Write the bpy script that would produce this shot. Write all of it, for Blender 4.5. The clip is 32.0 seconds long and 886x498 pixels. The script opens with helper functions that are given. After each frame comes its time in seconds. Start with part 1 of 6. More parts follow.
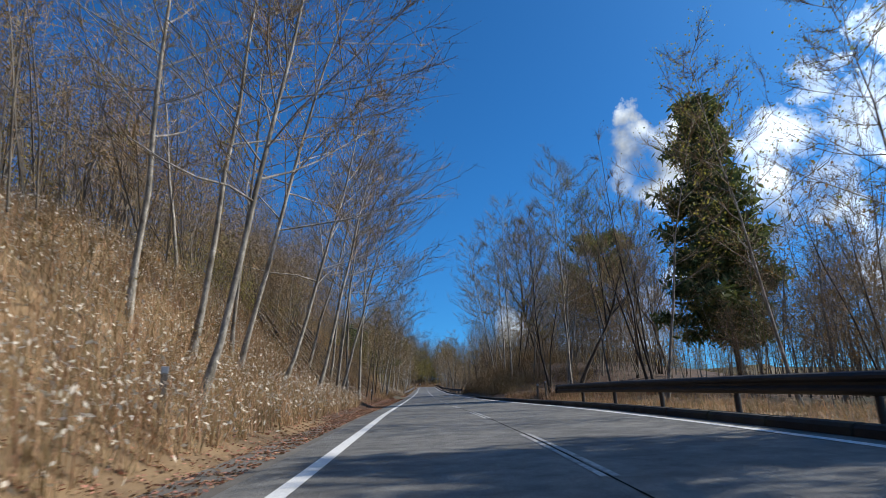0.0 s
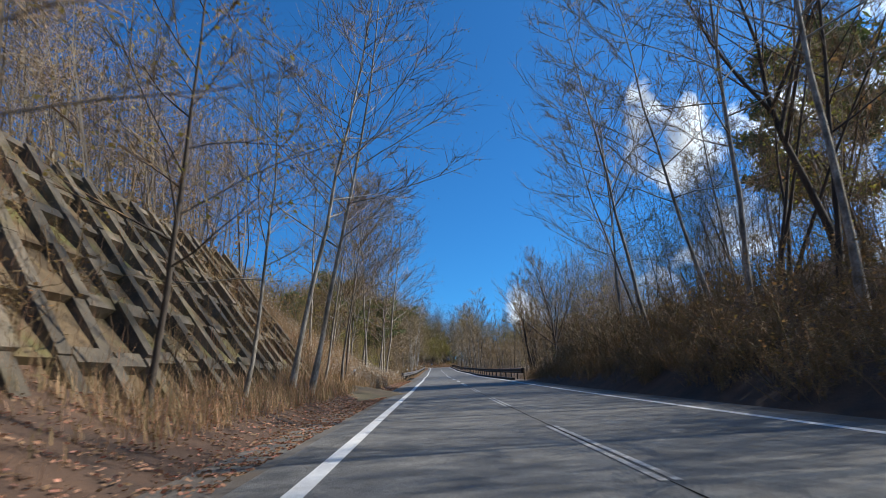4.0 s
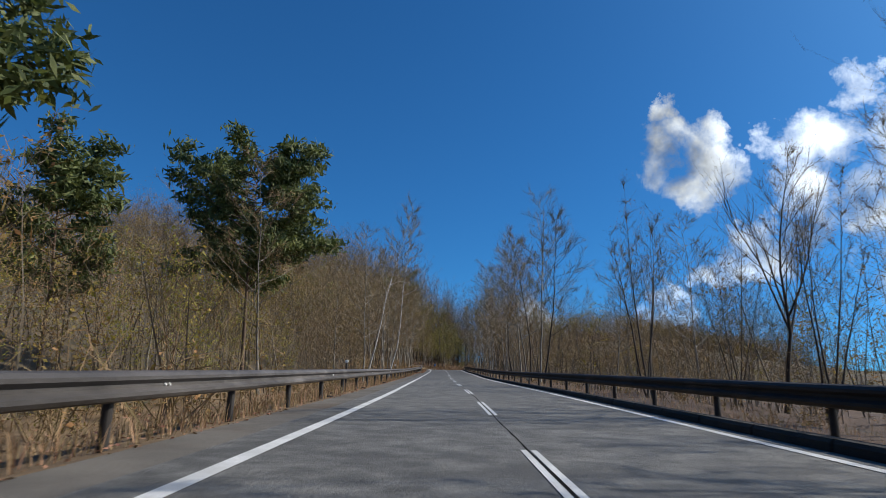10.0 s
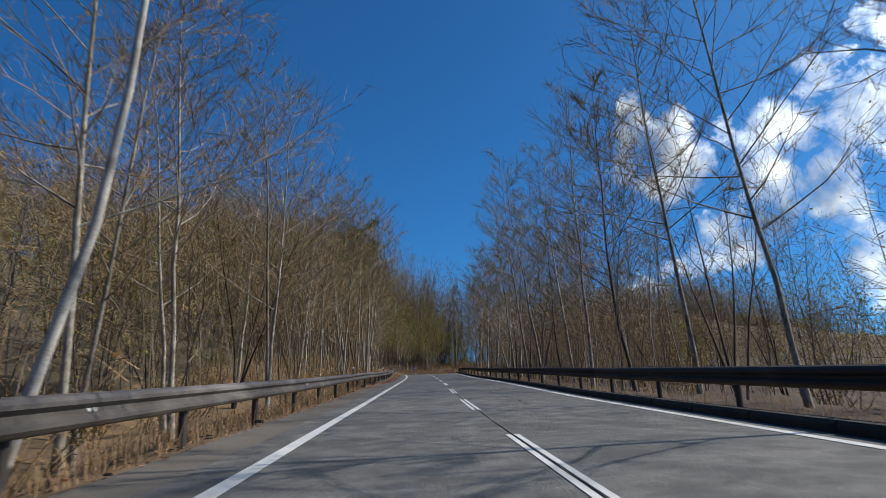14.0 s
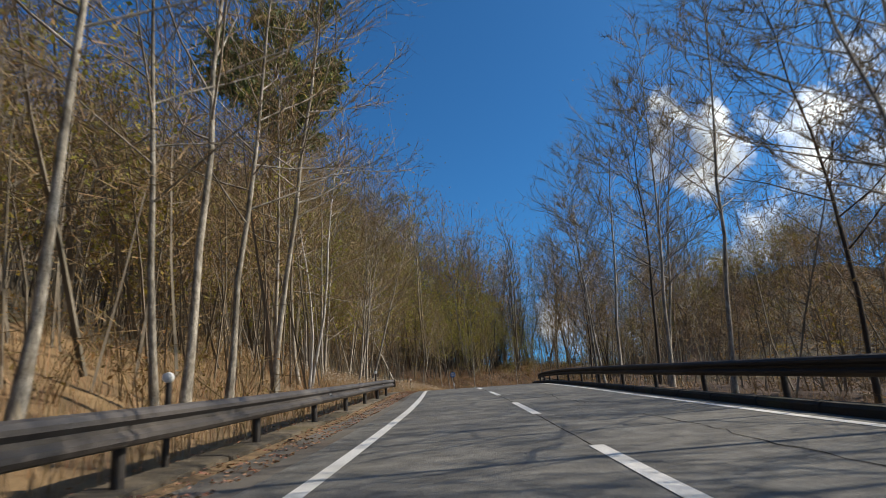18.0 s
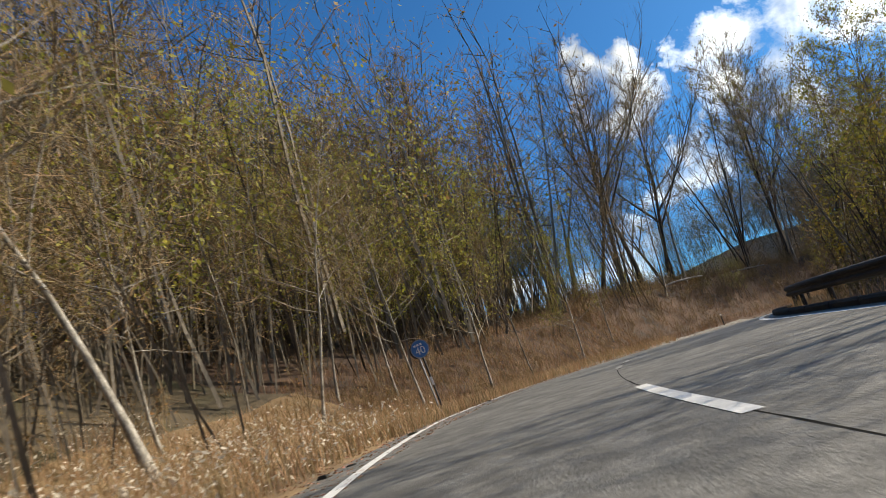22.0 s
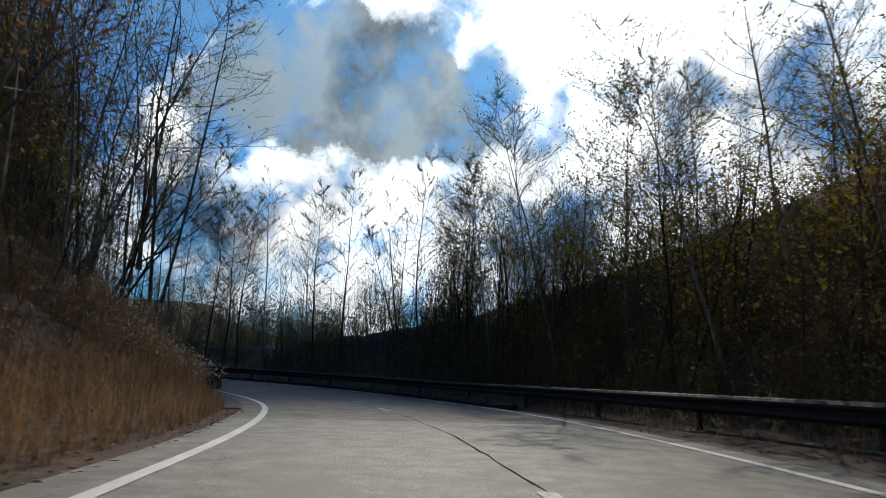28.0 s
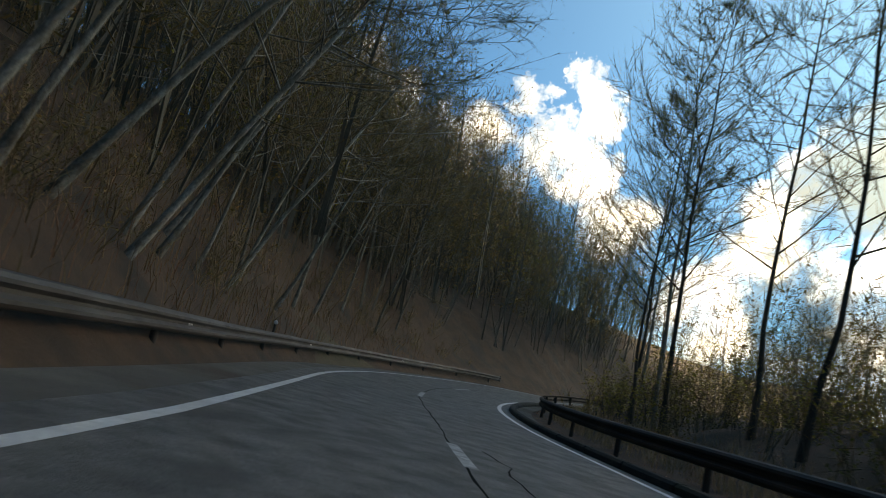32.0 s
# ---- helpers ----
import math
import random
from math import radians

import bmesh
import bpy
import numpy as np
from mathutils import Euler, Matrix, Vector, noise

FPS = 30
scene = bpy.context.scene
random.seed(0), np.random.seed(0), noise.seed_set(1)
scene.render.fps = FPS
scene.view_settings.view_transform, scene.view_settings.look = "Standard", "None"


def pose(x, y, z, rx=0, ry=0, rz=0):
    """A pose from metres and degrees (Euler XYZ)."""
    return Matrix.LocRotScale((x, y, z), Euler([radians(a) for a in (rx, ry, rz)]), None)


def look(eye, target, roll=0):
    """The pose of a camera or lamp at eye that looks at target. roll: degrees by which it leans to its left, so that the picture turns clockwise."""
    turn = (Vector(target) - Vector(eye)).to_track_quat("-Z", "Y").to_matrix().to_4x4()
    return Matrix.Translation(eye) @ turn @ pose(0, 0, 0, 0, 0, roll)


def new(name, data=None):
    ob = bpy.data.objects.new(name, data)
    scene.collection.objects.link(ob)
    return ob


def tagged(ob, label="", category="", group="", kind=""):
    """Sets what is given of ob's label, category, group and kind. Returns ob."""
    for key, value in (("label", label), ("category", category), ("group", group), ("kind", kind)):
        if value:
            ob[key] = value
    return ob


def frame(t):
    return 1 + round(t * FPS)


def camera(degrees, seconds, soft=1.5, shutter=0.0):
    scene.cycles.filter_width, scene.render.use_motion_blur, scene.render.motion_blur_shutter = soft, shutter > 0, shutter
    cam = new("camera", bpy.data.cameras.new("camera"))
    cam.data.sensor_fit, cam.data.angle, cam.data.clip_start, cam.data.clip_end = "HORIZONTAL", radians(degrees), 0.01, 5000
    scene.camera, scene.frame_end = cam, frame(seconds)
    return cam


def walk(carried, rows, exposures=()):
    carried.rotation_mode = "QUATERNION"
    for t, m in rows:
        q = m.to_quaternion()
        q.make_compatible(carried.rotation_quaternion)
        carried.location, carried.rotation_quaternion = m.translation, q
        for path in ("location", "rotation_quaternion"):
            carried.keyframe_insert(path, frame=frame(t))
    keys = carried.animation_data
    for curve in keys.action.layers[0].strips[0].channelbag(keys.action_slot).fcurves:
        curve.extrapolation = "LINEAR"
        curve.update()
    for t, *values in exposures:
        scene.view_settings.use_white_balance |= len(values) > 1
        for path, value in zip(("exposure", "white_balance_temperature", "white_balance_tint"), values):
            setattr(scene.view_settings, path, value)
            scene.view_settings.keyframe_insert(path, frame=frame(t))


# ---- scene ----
# ---------------------------------------------------------------- camera
cam = camera(67.0, 32.0, soft=0.5, shutter=0.15)
PATH = [
    (0.0, -0.17, 0.01, -1.56, -5.99, 15.52, -2.65),
    (0.5, 0.34, 6.56, -1.09, -6.19, 15.25, -0.79),
    (1.0, 0.74, 13.10, -0.63, -5.27, 14.86, 0.25),
    (1.5, 0.99, 19.64, -0.20, -4.23, 14.71, -0.05),
    (2.0, 1.26, 26.18, 0.20, -3.69, 14.51, -1.52),
    (2.5, 1.61, 32.73, 0.60, -3.68, 14.28, -2.99),
    (3.0, 2.00, 39.29, 1.02, -4.14, 14.10, -3.92),
    (3.5, 2.43, 45.88, 1.42, -4.59, 13.85, -3.86),
    (4.0, 2.86, 52.47, 1.81, -4.97, 14.02, -2.55),
    (4.5, 3.27, 59.11, 2.21, -5.04, 14.17, -2.17),
    (5.0, 3.69, 65.77, 2.63, -4.75, 14.23, -1.79),
    (5.5, 4.13, 72.46, 3.07, -4.54, 14.25, -1.69),
    (6.0, 4.55, 79.15, 3.51, -4.39, 14.23, -2.01),
    (6.5, 4.91, 85.82, 3.97, -4.48, 14.23, -2.84),
    (7.0, 5.43, 92.38, 4.42, -4.76, 14.18, -3.67),
    (7.5, 6.00, 98.85, 4.85, -5.33, 14.20, -4.82),
    (8.0, 6.65, 105.23, 5.28, -7.08, 14.14, -3.49),
    (8.5, 7.26, 111.53, 5.69, -7.23, 14.23, -1.17),
    (9.0, 7.90, 117.73, 6.12, -7.21, 14.42, 2.53),
    (9.5, 8.31, 123.83, 6.53, -5.83, 14.45, 4.50),
    (10.0, 8.66, 129.87, 6.95, -3.74, 14.35, 1.26),
    (10.5, 9.04, 135.93, 7.39, -3.11, 14.53, 0.50),
    (11.0, 9.33, 142.05, 7.86, -2.74, 14.55, -0.54),
    (11.5, 9.69, 148.29, 8.32, -3.20, 14.51, -2.22),
    (12.0, 10.07, 154.62, 8.79, -3.29, 14.52, -1.59),
    (12.5, 10.39, 161.00, 9.26, -3.60, 14.50, -2.18),
    (13.0, 10.76, 167.36, 9.71, -3.69, 14.49, -4.17),
    (13.5, 11.26, 173.70, 10.17, -5.08, 14.39, -4.95),
    (14.0, 11.75, 180.03, 10.65, -5.95, 14.62, -2.08),
    (14.5, 12.22, 186.38, 11.12, -6.09, 14.79, -0.39),
    (15.0, 12.71, 192.78, 11.61, -5.83, 14.82, 0.38),
    (15.5, 13.21, 199.21, 12.11, -5.50, 14.83, 0.48),
    (16.0, 13.69, 205.70, 12.64, -5.16, 14.91, 0.31),
    (16.5, 14.15, 212.22, 13.17, -4.56, 15.05, 0.26),
    (17.0, 14.55, 218.79, 13.70, -3.45, 15.21, 0.73),
    (17.5, 14.83, 225.40, 14.22, -2.75, 15.38, -1.95),
    (18.0, 15.10, 232.01, 14.75, -2.74, 15.38, -3.85),
    (18.5, 15.62, 238.61, 15.26, -2.96, 15.34, -3.19),
    (19.0, 16.09, 245.19, 15.82, -3.76, 15.18, -0.73),
    (19.5, 16.32, 251.73, 16.37, -3.03, 15.45, 2.17),
    (20.0, 16.46, 258.23, 16.92, -1.49, 15.80, 2.67),
    (20.5, 16.40, 264.71, 17.46, -0.78, 15.92, 0.88),
    (21.0, 16.52, 271.15, 18.00, -0.42, 15.26, -4.24),
    (21.5, 16.88, 277.57, 18.38, -1.84, 14.45, -11.03),
    (22.0, 17.71, 283.91, 18.74, -7.10, 13.12, -16.24),
    (22.5, 19.10, 290.11, 19.01, -12.78, 12.53, -17.15),
    (23.0, 20.89, 296.11, 19.30, -15.39, 11.51, -15.52),
    (23.5, 23.18, 301.83, 19.43, -21.81, 10.73, -17.03),
    (24.0, 25.94, 307.23, 19.49, -30.61, 10.60, -19.24),
    (24.5, 29.60, 311.94, 19.62, -37.53, 9.83, -20.38),
    (25.0, 33.61, 316.14, 19.64, -44.84, 9.59, -20.37),
    (25.5, 37.91, 319.84, 19.65, -55.03, 9.26, -21.04),
    (26.0, 42.70, 322.72, 19.68, -65.08, 9.08, -22.35),
    (26.5, 47.85, 324.98, 19.71, -74.40, 8.48, -21.92),
    (27.0, 53.38, 326.36, 19.63, -79.84, 9.01, -15.24),
    (27.5, 59.12, 327.39, 19.49, -82.88, 9.56, -6.72),
    (28.0, 65.00, 328.35, 19.32, -83.49, 9.83, 2.42),
    (28.5, 70.94, 329.45, 19.14, -81.35, 9.51, 10.92),
    (29.0, 76.75, 331.23, 18.97, -76.48, 8.65, 16.72),
    (29.5, 82.47, 333.28, 18.87, -68.99, 7.94, 18.84),
    (30.0, 87.92, 336.01, 18.78, -60.66, 8.43, 18.17),
    (30.5, 93.03, 339.38, 18.65, -52.58, 8.93, 18.75),
    (31.0, 97.67, 343.39, 18.62, -46.18, 9.27, 18.30),
    (31.5, 101.86, 347.91, 18.60, -39.59, 10.06, 16.56),
    (32.0, 105.54, 352.84, 18.60, -33.82, 10.52, 14.44),
]


def ahead(a, b):
    a, b = radians(a), radians(b)
    return Vector((-math.sin(a) * math.cos(b), math.cos(a) * math.cos(b), math.sin(b)))


walk(cam, [(t, look((x, y, z), Vector((x, y, z)) + ahead(a, b), c)) for t, x, y, z, a, b, c in PATH],
     exposures=[(0, 0.3, 6400, 10), (1, 0.4, 6600, 10), (2, 0.5, 6400, 10), (3, 0.62, 6150, 10), (4, 0.5, 6500, 10), (7, 0.22, 6650, 10), (8, 0.15, 6550, 10), (13, 0.0, 6550, 10), (17, 0.32, 7150, 10), (19, 0.25, 7450, 10), (20.5, 0.37, 7550, 10), (22, 0.5, 7450, 10), (24, 0.4, 7350, 10), (25, -0.05, 7750, 10), (26, -0.45, 7350, 10), (28.4, -0.4, 7050, 10), (29.2, -0.45, 6950, 10), (30.0, -0.15, 7650, 10), (31.1, 0.15, 10350, 10), (32, 0.9, 12350, 10)])

# ---------------------------------------------------------------- light
SUN_YAW, SUN_EL = -84.0, 37.0          # left-positive yaw from +y, elevation
sun_dir = ahead(SUN_YAW, SUN_EL)
sun = new("sun", bpy.data.lights.new("sun", "SUN"))
sun.data.energy, sun.data.angle, sun.data.color = 5.0, radians(0.5), (1.0, 0.94, 0.84)
sun.matrix_world = look(sun_dir * 100, (0, 0, 0))

world = bpy.data.worlds.new("sky")
scene.world = world
world.use_nodes = True
wt = world.node_tree
wt.nodes.clear()


def wn(kind, **kw):
    n = wt.nodes.new(kind)
    for k, v in kw.items():
        if k == "inp":
            for i, x in v.items():
                n.inputs[i].default_value = x
        else:
            setattr(n, k, v)
    return n


def wmath(op, a, b=None, c=None, clamp=False):
    n = wt.nodes.new("ShaderNodeMath")
    n.operation, n.use_clamp = op, clamp
    for i, x in enumerate((a, b, c)):
        if x is None:
            continue
        if isinstance(x, (int, float)):
            n.inputs[i].default_value = x
        else:
            wt.links.new(x, n.inputs[i])
    return n.outputs[0]


sky = wn("ShaderNodeTexSky", sky_type="NISHITA", sun_disc=False, sun_elevation=radians(SUN_EL), sun_rotation=radians(-SUN_YAW),
         altitude=900.0, air_density=1.0, dust_density=0.15, ozone_density=3.0)
coord = wn("ShaderNodeTexCoord")
# clouds: soft cumulus gathered in a few banks round the sun's side of the sky
CLOUDS = [(-23.2, 24.8, 1.1, 1.0), (-22.6, 22.0, 2.2, 1.1), (-22.4, 20.0, 1.9, 1.05), (-27.3, 23.2, 1.2, 1.0), (-27.0, 20.6, 2.3, 1.1), (-24.8, 18.9, 2.0, 1.0), (-34.4, 21.4, 2.3, 1.05), (-33.2, 18.0, 2.3, 1.05), (-32.4, 14.6, 2.2, 1.0), (-29.2, 13.2, 2.0, 0.95),
          (-26.4, 12.0, 1.7, 0.9), (-38.0, 16.6, 2.3, 0.95), (-43.0, 26.5, 1.8, 0.85), (-13.0, 8.0, 1.6, 0.85), (-16.5, 7.0, 1.8, 0.75), (-23, 8.0, 2.4, 0.75), (-40.0, 20.5, 2.8, 1.0), (-45.5, 19.0, 2.6, 1.0), (-44.5, 24.0, 2.0, 0.95), (-37.0, 24.8, 1.7, 0.9), (-48.2, 15.5, 3.0, 1.0), (-40, 10.5, 3.0, 0.8),
          (-61, 16.5, 3.8, 1.15), (-70, 17, 4.0, 1.2), (-77, 17, 4.5, 1.2), (-84, 10.5, 5.0, 1.2), (-66, 21.5, 4.6, 1.2), (-74, 22.8, 5.4, 1.25), (-82.5, 22.6, 4.6, 1.2), (-78, 28.5, 4.5, 1.2), (-57, 9.5, 4.0, 1.05), (-66, 10.5, 4.5, 1.15), (-73, 12.5, 4.5, 1.2), (-81, 14.5, 4.5, 1.25), (-88, 16, 5.0, 1.25), (-54, 4.5, 4.5, 1.0), (-65, 4.5, 5.5, 1.1), (-76, 5, 6.0, 1.15),
          (-87, 7, 6.0, 1.2), (-98, 9, 7.0, 1.2), (-94, 28, 6.0, 1.3), (-104, 27, 8.0, 1.25), (-90, 34, 8.0, 1.3), (-98, 18, 6.0, 1.2), (-108, 14, 7.0, 1.15), (-118, 12, 6.0, 1.0), (-122, 26, 11, 1.0)]
warp = wn("ShaderNodeTexNoise", inp={"Scale": 8.0, "Detail": 7.0, "Roughness": 0.66})
wt.links.new(coord.outputs["Generated"], warp.inputs["Vector"])
centred = wn("ShaderNodeVectorMath", operation="MULTIPLY_ADD")
wt.links.new(warp.outputs["Color"], centred.inputs[0])
centred.inputs[1].default_value = (0.16, 0.16, 0.16)
centred.inputs[2].default_value = (-0.08, -0.08, -0.08)
bent = wn("ShaderNodeVectorMath", operation="ADD")
wt.links.new(coord.outputs["Generated"], bent.inputs[0])
wt.links.new(centred.outputs[0], bent.inputs[1])
unit = wn("ShaderNodeVectorMath", operation="NORMALIZE")
wt.links.new(bent.outputs[0], unit.inputs[0])
total = None
for yaw_c, el_c, size_c, weight_c in CLOUDS:
    dot = wn("ShaderNodeVectorMath", operation="DOT_PRODUCT")
    wt.links.new(unit.outputs[0], dot.inputs[0])
    dot.inputs[1].default_value = ahead(yaw_c, el_c)
    k = 1.0 / (1.0 - math.cos(radians(size_c)))
    # falls from weight at the middle to nothing at twice the size
    blob = wmath("MULTIPLY", wmath("MULTIPLY_ADD", dot.outputs["Value"], k * 0.45, 1.0 - k * 0.45, clamp=True), weight_c)
    total = blob if total is None else wmath("MAXIMUM", total, blob)
nz = wn("ShaderNodeTexNoise", inp={"Scale": 13.0, "Detail": 9.0, "Roughness": 0.62, "Distortion": 0.25})
wt.links.new(coord.outputs["Generated"], nz.inputs["Vector"])
nz2 = wn("ShaderNodeTexNoise", inp={"Scale": 6.5, "Detail": 5.0, "Roughness": 0.55})
wt.links.new(coord.outputs["Generated"], nz2.inputs["Vector"])
dens = wmath("ADD", wmath("MULTIPLY", total, 0.62), wmath("MULTIPLY_ADD", nz.outputs[0], 1.7, -1.06))
dens = wmath("MULTIPLY", dens, 2.0, clamp=True)
dens = wmath("MULTIPLY", dens, wmath("GREATER_THAN", total, 0.02))
shade = wn("ShaderNodeMapRange", inp={"From Min": 0.38, "From Max": 0.58, "To Min": 3.0, "To Max": 15.0})
wt.links.new(nz2.outputs[0], shade.inputs["Value"])
toward = wn("ShaderNodeVectorMath", operation="DOT_PRODUCT")
wt.links.new(coord.outputs["Generated"], toward.inputs[0])
toward.inputs[1].default_value = sun_dir
silver = wmath("MULTIPLY_ADD", wmath("POWER", wmath("MAXIMUM", toward.outputs["Value"], 0.0), 8.0), 3.6, 1.0)
belly = None
for yaw_c, el_c, size_c in ((-65, 21, 3.8), (-71, 22.5, 4.8), (-78, 23, 5.0), (-85, 21.5, 3.2), (-62, 11, 2.6), (-92, 10, 3.4), (-66, 25.5, 3.0), (-74, 26.5, 3.0)):
    dot = wn("ShaderNodeVectorMath", operation="DOT_PRODUCT")
    wt.links.new(unit.outputs[0], dot.inputs[0])
    dot.inputs[1].default_value = ahead(yaw_c, el_c)
    k = 0.5 / (1.0 - math.cos(radians(size_c)))
    one = wmath("MULTIPLY_ADD", dot.outputs["Value"], k, 1.0 - k, clamp=True)
    belly = one if belly is None else wmath("MAXIMUM", belly, one)
dim = wmath("MULTIPLY_ADD", wmath("MULTIPLY", belly, 2.2, clamp=True), -0.84, 1.0)
lit = wmath("MULTIPLY", wmath("MULTIPLY", shade.outputs[0], silver), dim)
cloud_col = wn("ShaderNodeCombineColor")
for i, (f, g) in enumerate(((0.86, -0.30), (0.95, -0.12), (1.04, 0.06))):      # the shaded bases turn blue-grey
    wt.links.new(wmath("MULTIPLY", lit, wmath("MULTIPLY_ADD", belly, g, f)), cloud_col.inputs[i])
tint = wn("ShaderNodeMix", data_type="RGBA", blend_type="MULTIPLY", inp={0: 1.0})
wt.links.new(sky.outputs[0], tint.inputs[6])
tint.inputs[7].default_value = (0.25, 0.82, 1.28, 1)
# hazy brightening of the blue towards the sun
aureole = wmath("MULTIPLY", wmath("POWER", wmath("MAXIMUM", toward.outputs["Value"], 0.0), 7.0), 5.0)
glow_col = wn("ShaderNodeCombineColor")
for i, f in enumerate((0.42, 0.85, 1.25)):
    wt.links.new(wmath("MULTIPLY", aureole, f), glow_col.inputs[i])
hazy = wn("ShaderNodeMix", data_type="RGBA", blend_type="ADD", inp={0: 1.0})
wt.links.new(tint.outputs[2], hazy.inputs[6])
wt.links.new(glow_col.outputs[0], hazy.inputs[7])
mixc = wn("ShaderNodeMix", data_type="RGBA")
wt.links.new(dens, mixc.inputs[0])
wt.links.new(hazy.outputs[2], mixc.inputs[6])
wt.links.new(cloud_col.outputs[0], mixc.inputs[7])
bg = wn("ShaderNodeBackground", inp={1: 0.085})
wt.links.new(mixc.outputs[2], bg.inputs[0])
wo = wn("ShaderNodeOutputWorld")
wt.links.new(bg.outputs[0], wo.inputs[0])


# ---------------------------------------------------------------- materials
def material(name, c1, c2, rough=0.85, scale=4.0, fine=60.0, bump=0.3, c3=None, metal=0.0, island=0.0, stretch=(1, 1, 1), detail=6.0, trans=0.0, objvar=0.0, grit=0.2):
    """Two colours mixed by coarse and fine noise, an optional third as stains; bump from the fine noise."""
    m = bpy.data.materials.new(name)
    m.use_nodes = True
    t = m.node_tree
    b = t.nodes["Principled BSDF"]
    b.inputs["Roughness"].default_value, b.inputs["Metallic"].default_value = rough, metal
    tc = t.nodes.new("ShaderNodeTexCoord")
    mp = t.nodes.new("ShaderNodeMapping")
    mp.inputs["Scale"].default_value = stretch
    t.links.new(tc.outputs["Object"], mp.inputs[0])

    def nt(sc, det=detail, ro=0.6):
        n = t.nodes.new("ShaderNodeTexNoise")
        n.inputs["Scale"].default_value, n.inputs["Detail"].default_value, n.inputs["Roughness"].default_value = sc, det, ro
        t.links.new(mp.outputs[0], n.inputs["Vector"])
        return n.outputs[0]

    def mix(f, a, bb, mode="MIX"):
        n = t.nodes.new("ShaderNodeMix")
        n.data_type, n.blend_type = "RGBA", mode
        for i, x in ((0, f), (6, a), (7, bb)):
            if isinstance(x, (int, float)):
                n.inputs[i].default_value = x
            elif isinstance(x, tuple):
                n.inputs[i].default_value = (*x, 1)
            else:
                t.links.new(x, n.inputs[i])
        return n.outputs[2]

    def ramp(x, lo, hi):
        n = t.nodes.new("ShaderNodeMapRange")
        n.inputs["From Min"].default_value, n.inputs["From Max"].default_value = lo, hi
        t.links.new(x, n.inputs["Value"])
        return n.outputs[0]

    coarse, small = nt(scale), nt(fine, 4.0, 0.7)
    col = mix(ramp(coarse, 0.35, 0.65), c1, c2)
    col = mix(ramp(small, 0.5 - grit, 0.5 + grit), mix(0.5, col, tuple(x * 0.45 for x in c1)), col)
    if c3:
        col = mix(ramp(nt(scale * 0.37, 5.0), 0.52, 0.66), col, c3)
    if island:
        g = t.nodes.new("ShaderNodeNewGeometry")
        h = t.nodes.new("ShaderNodeHueSaturation")
        t.links.new(ramp2(t, g.outputs["Random Per Island"], 1 - island, 1 + island), h.inputs["Value"])
        t.links.new(ramp2(t, g.outputs["Random Per Island"], 0.5 + 0.05 * island, 0.5 - 0.06 * island), h.inputs["Hue"])
        t.links.new(col, h.inputs["Color"])
        col = h.outputs[0]
    if objvar:
        g = t.nodes.new("ShaderNodeObjectInfo")
        h = t.nodes.new("ShaderNodeHueSaturation")
        t.links.new(ramp2(t, g.outputs["Random"], 1 - objvar, 1 + objvar), h.inputs["Value"])
        t.links.new(col, h.inputs["Color"])
        col = h.outputs[0]
    t.links.new(col, b.inputs["Base Color"])
    if bump:
        bp = t.nodes.new("ShaderNodeBump")
        bp.inputs["Strength"].default_value, bp.inputs["Distance"].default_value = bump, 0.02
        t.links.new(small, bp.inputs["Height"])
        t.links.new(bp.outputs[0], b.inputs["Normal"])
    if trans:
        b.inputs["Transmission Weight"].default_value = 0
        tr = t.nodes.new("ShaderNodeBsdfTranslucent")
        t.links.new(col, tr.inputs[0])
        ms = t.nodes.new("ShaderNodeMixShader")
        ms.inputs[0].default_value = trans
        t.links.new(b.outputs[0], ms.inputs[1])
        t.links.new(tr.outputs[0], ms.inputs[2])
        t.links.new(ms.outputs[0], t.nodes["Material Output"].inputs[0])
    return m


def ramp2(t, x, lo, hi):
    n = t.nodes.new("ShaderNodeMapRange")
    n.inputs["To Min"].default_value, n.inputs["To Max"].default_value = lo, hi
    t.links.new(x, n.inputs["Value"])
    return n.outputs[0]


M_ASPHALT = material("asphalt", (0.085, 0.083, 0.076), (0.215, 0.21, 0.192), 0.72, 2.4, 34.0, 1.0, c3=(0.075, 0.073, 0.067), detail=10.0, grit=0.1)
M_ASPHALT2 = material("coarse_pale_asphalt", (0.115, 0.112, 0.103), (0.255, 0.25, 0.23), 0.64, 2.4, 34.0, 1.0, c3=(0.105, 0.102, 0.093), detail=10.0, grit=0.1)
M_SHOULDER = material("weathered_shoulder", (0.10, 0.09, 0.076), (0.17, 0.152, 0.128), 0.92, 0.8, 40.0, 0.6, c3=(0.08, 0.055, 0.036))
M_TAR = material("tar_seam", (0.012, 0.012, 0.011), (0.026, 0.025, 0.023), 1.0, 2.0, 30.0, 0.3)
M_TAR.node_tree.nodes["Principled BSDF"].inputs["Specular IOR Level"].default_value = 0.05
M_PAINT = material("worn_road_paint", (0.66, 0.66, 0.64), (0.8, 0.8, 0.78), 0.6, 2.5, 26.0, 0.3, c3=(0.5, 0.5, 0.48))
M_PAINT2 = material("cracked_road_paint", (0.22, 0.22, 0.21), (0.6, 0.6, 0.58), 0.65, 9.0, 30.0, 0.4, c3=(0.17, 0.165, 0.155))
M_PAINT3 = material("almost_worn_off_paint", (0.14, 0.138, 0.128), (0.42, 0.42, 0.4), 0.75, 11.0, 30.0, 0.4, c3=(0.13, 0.128, 0.118))
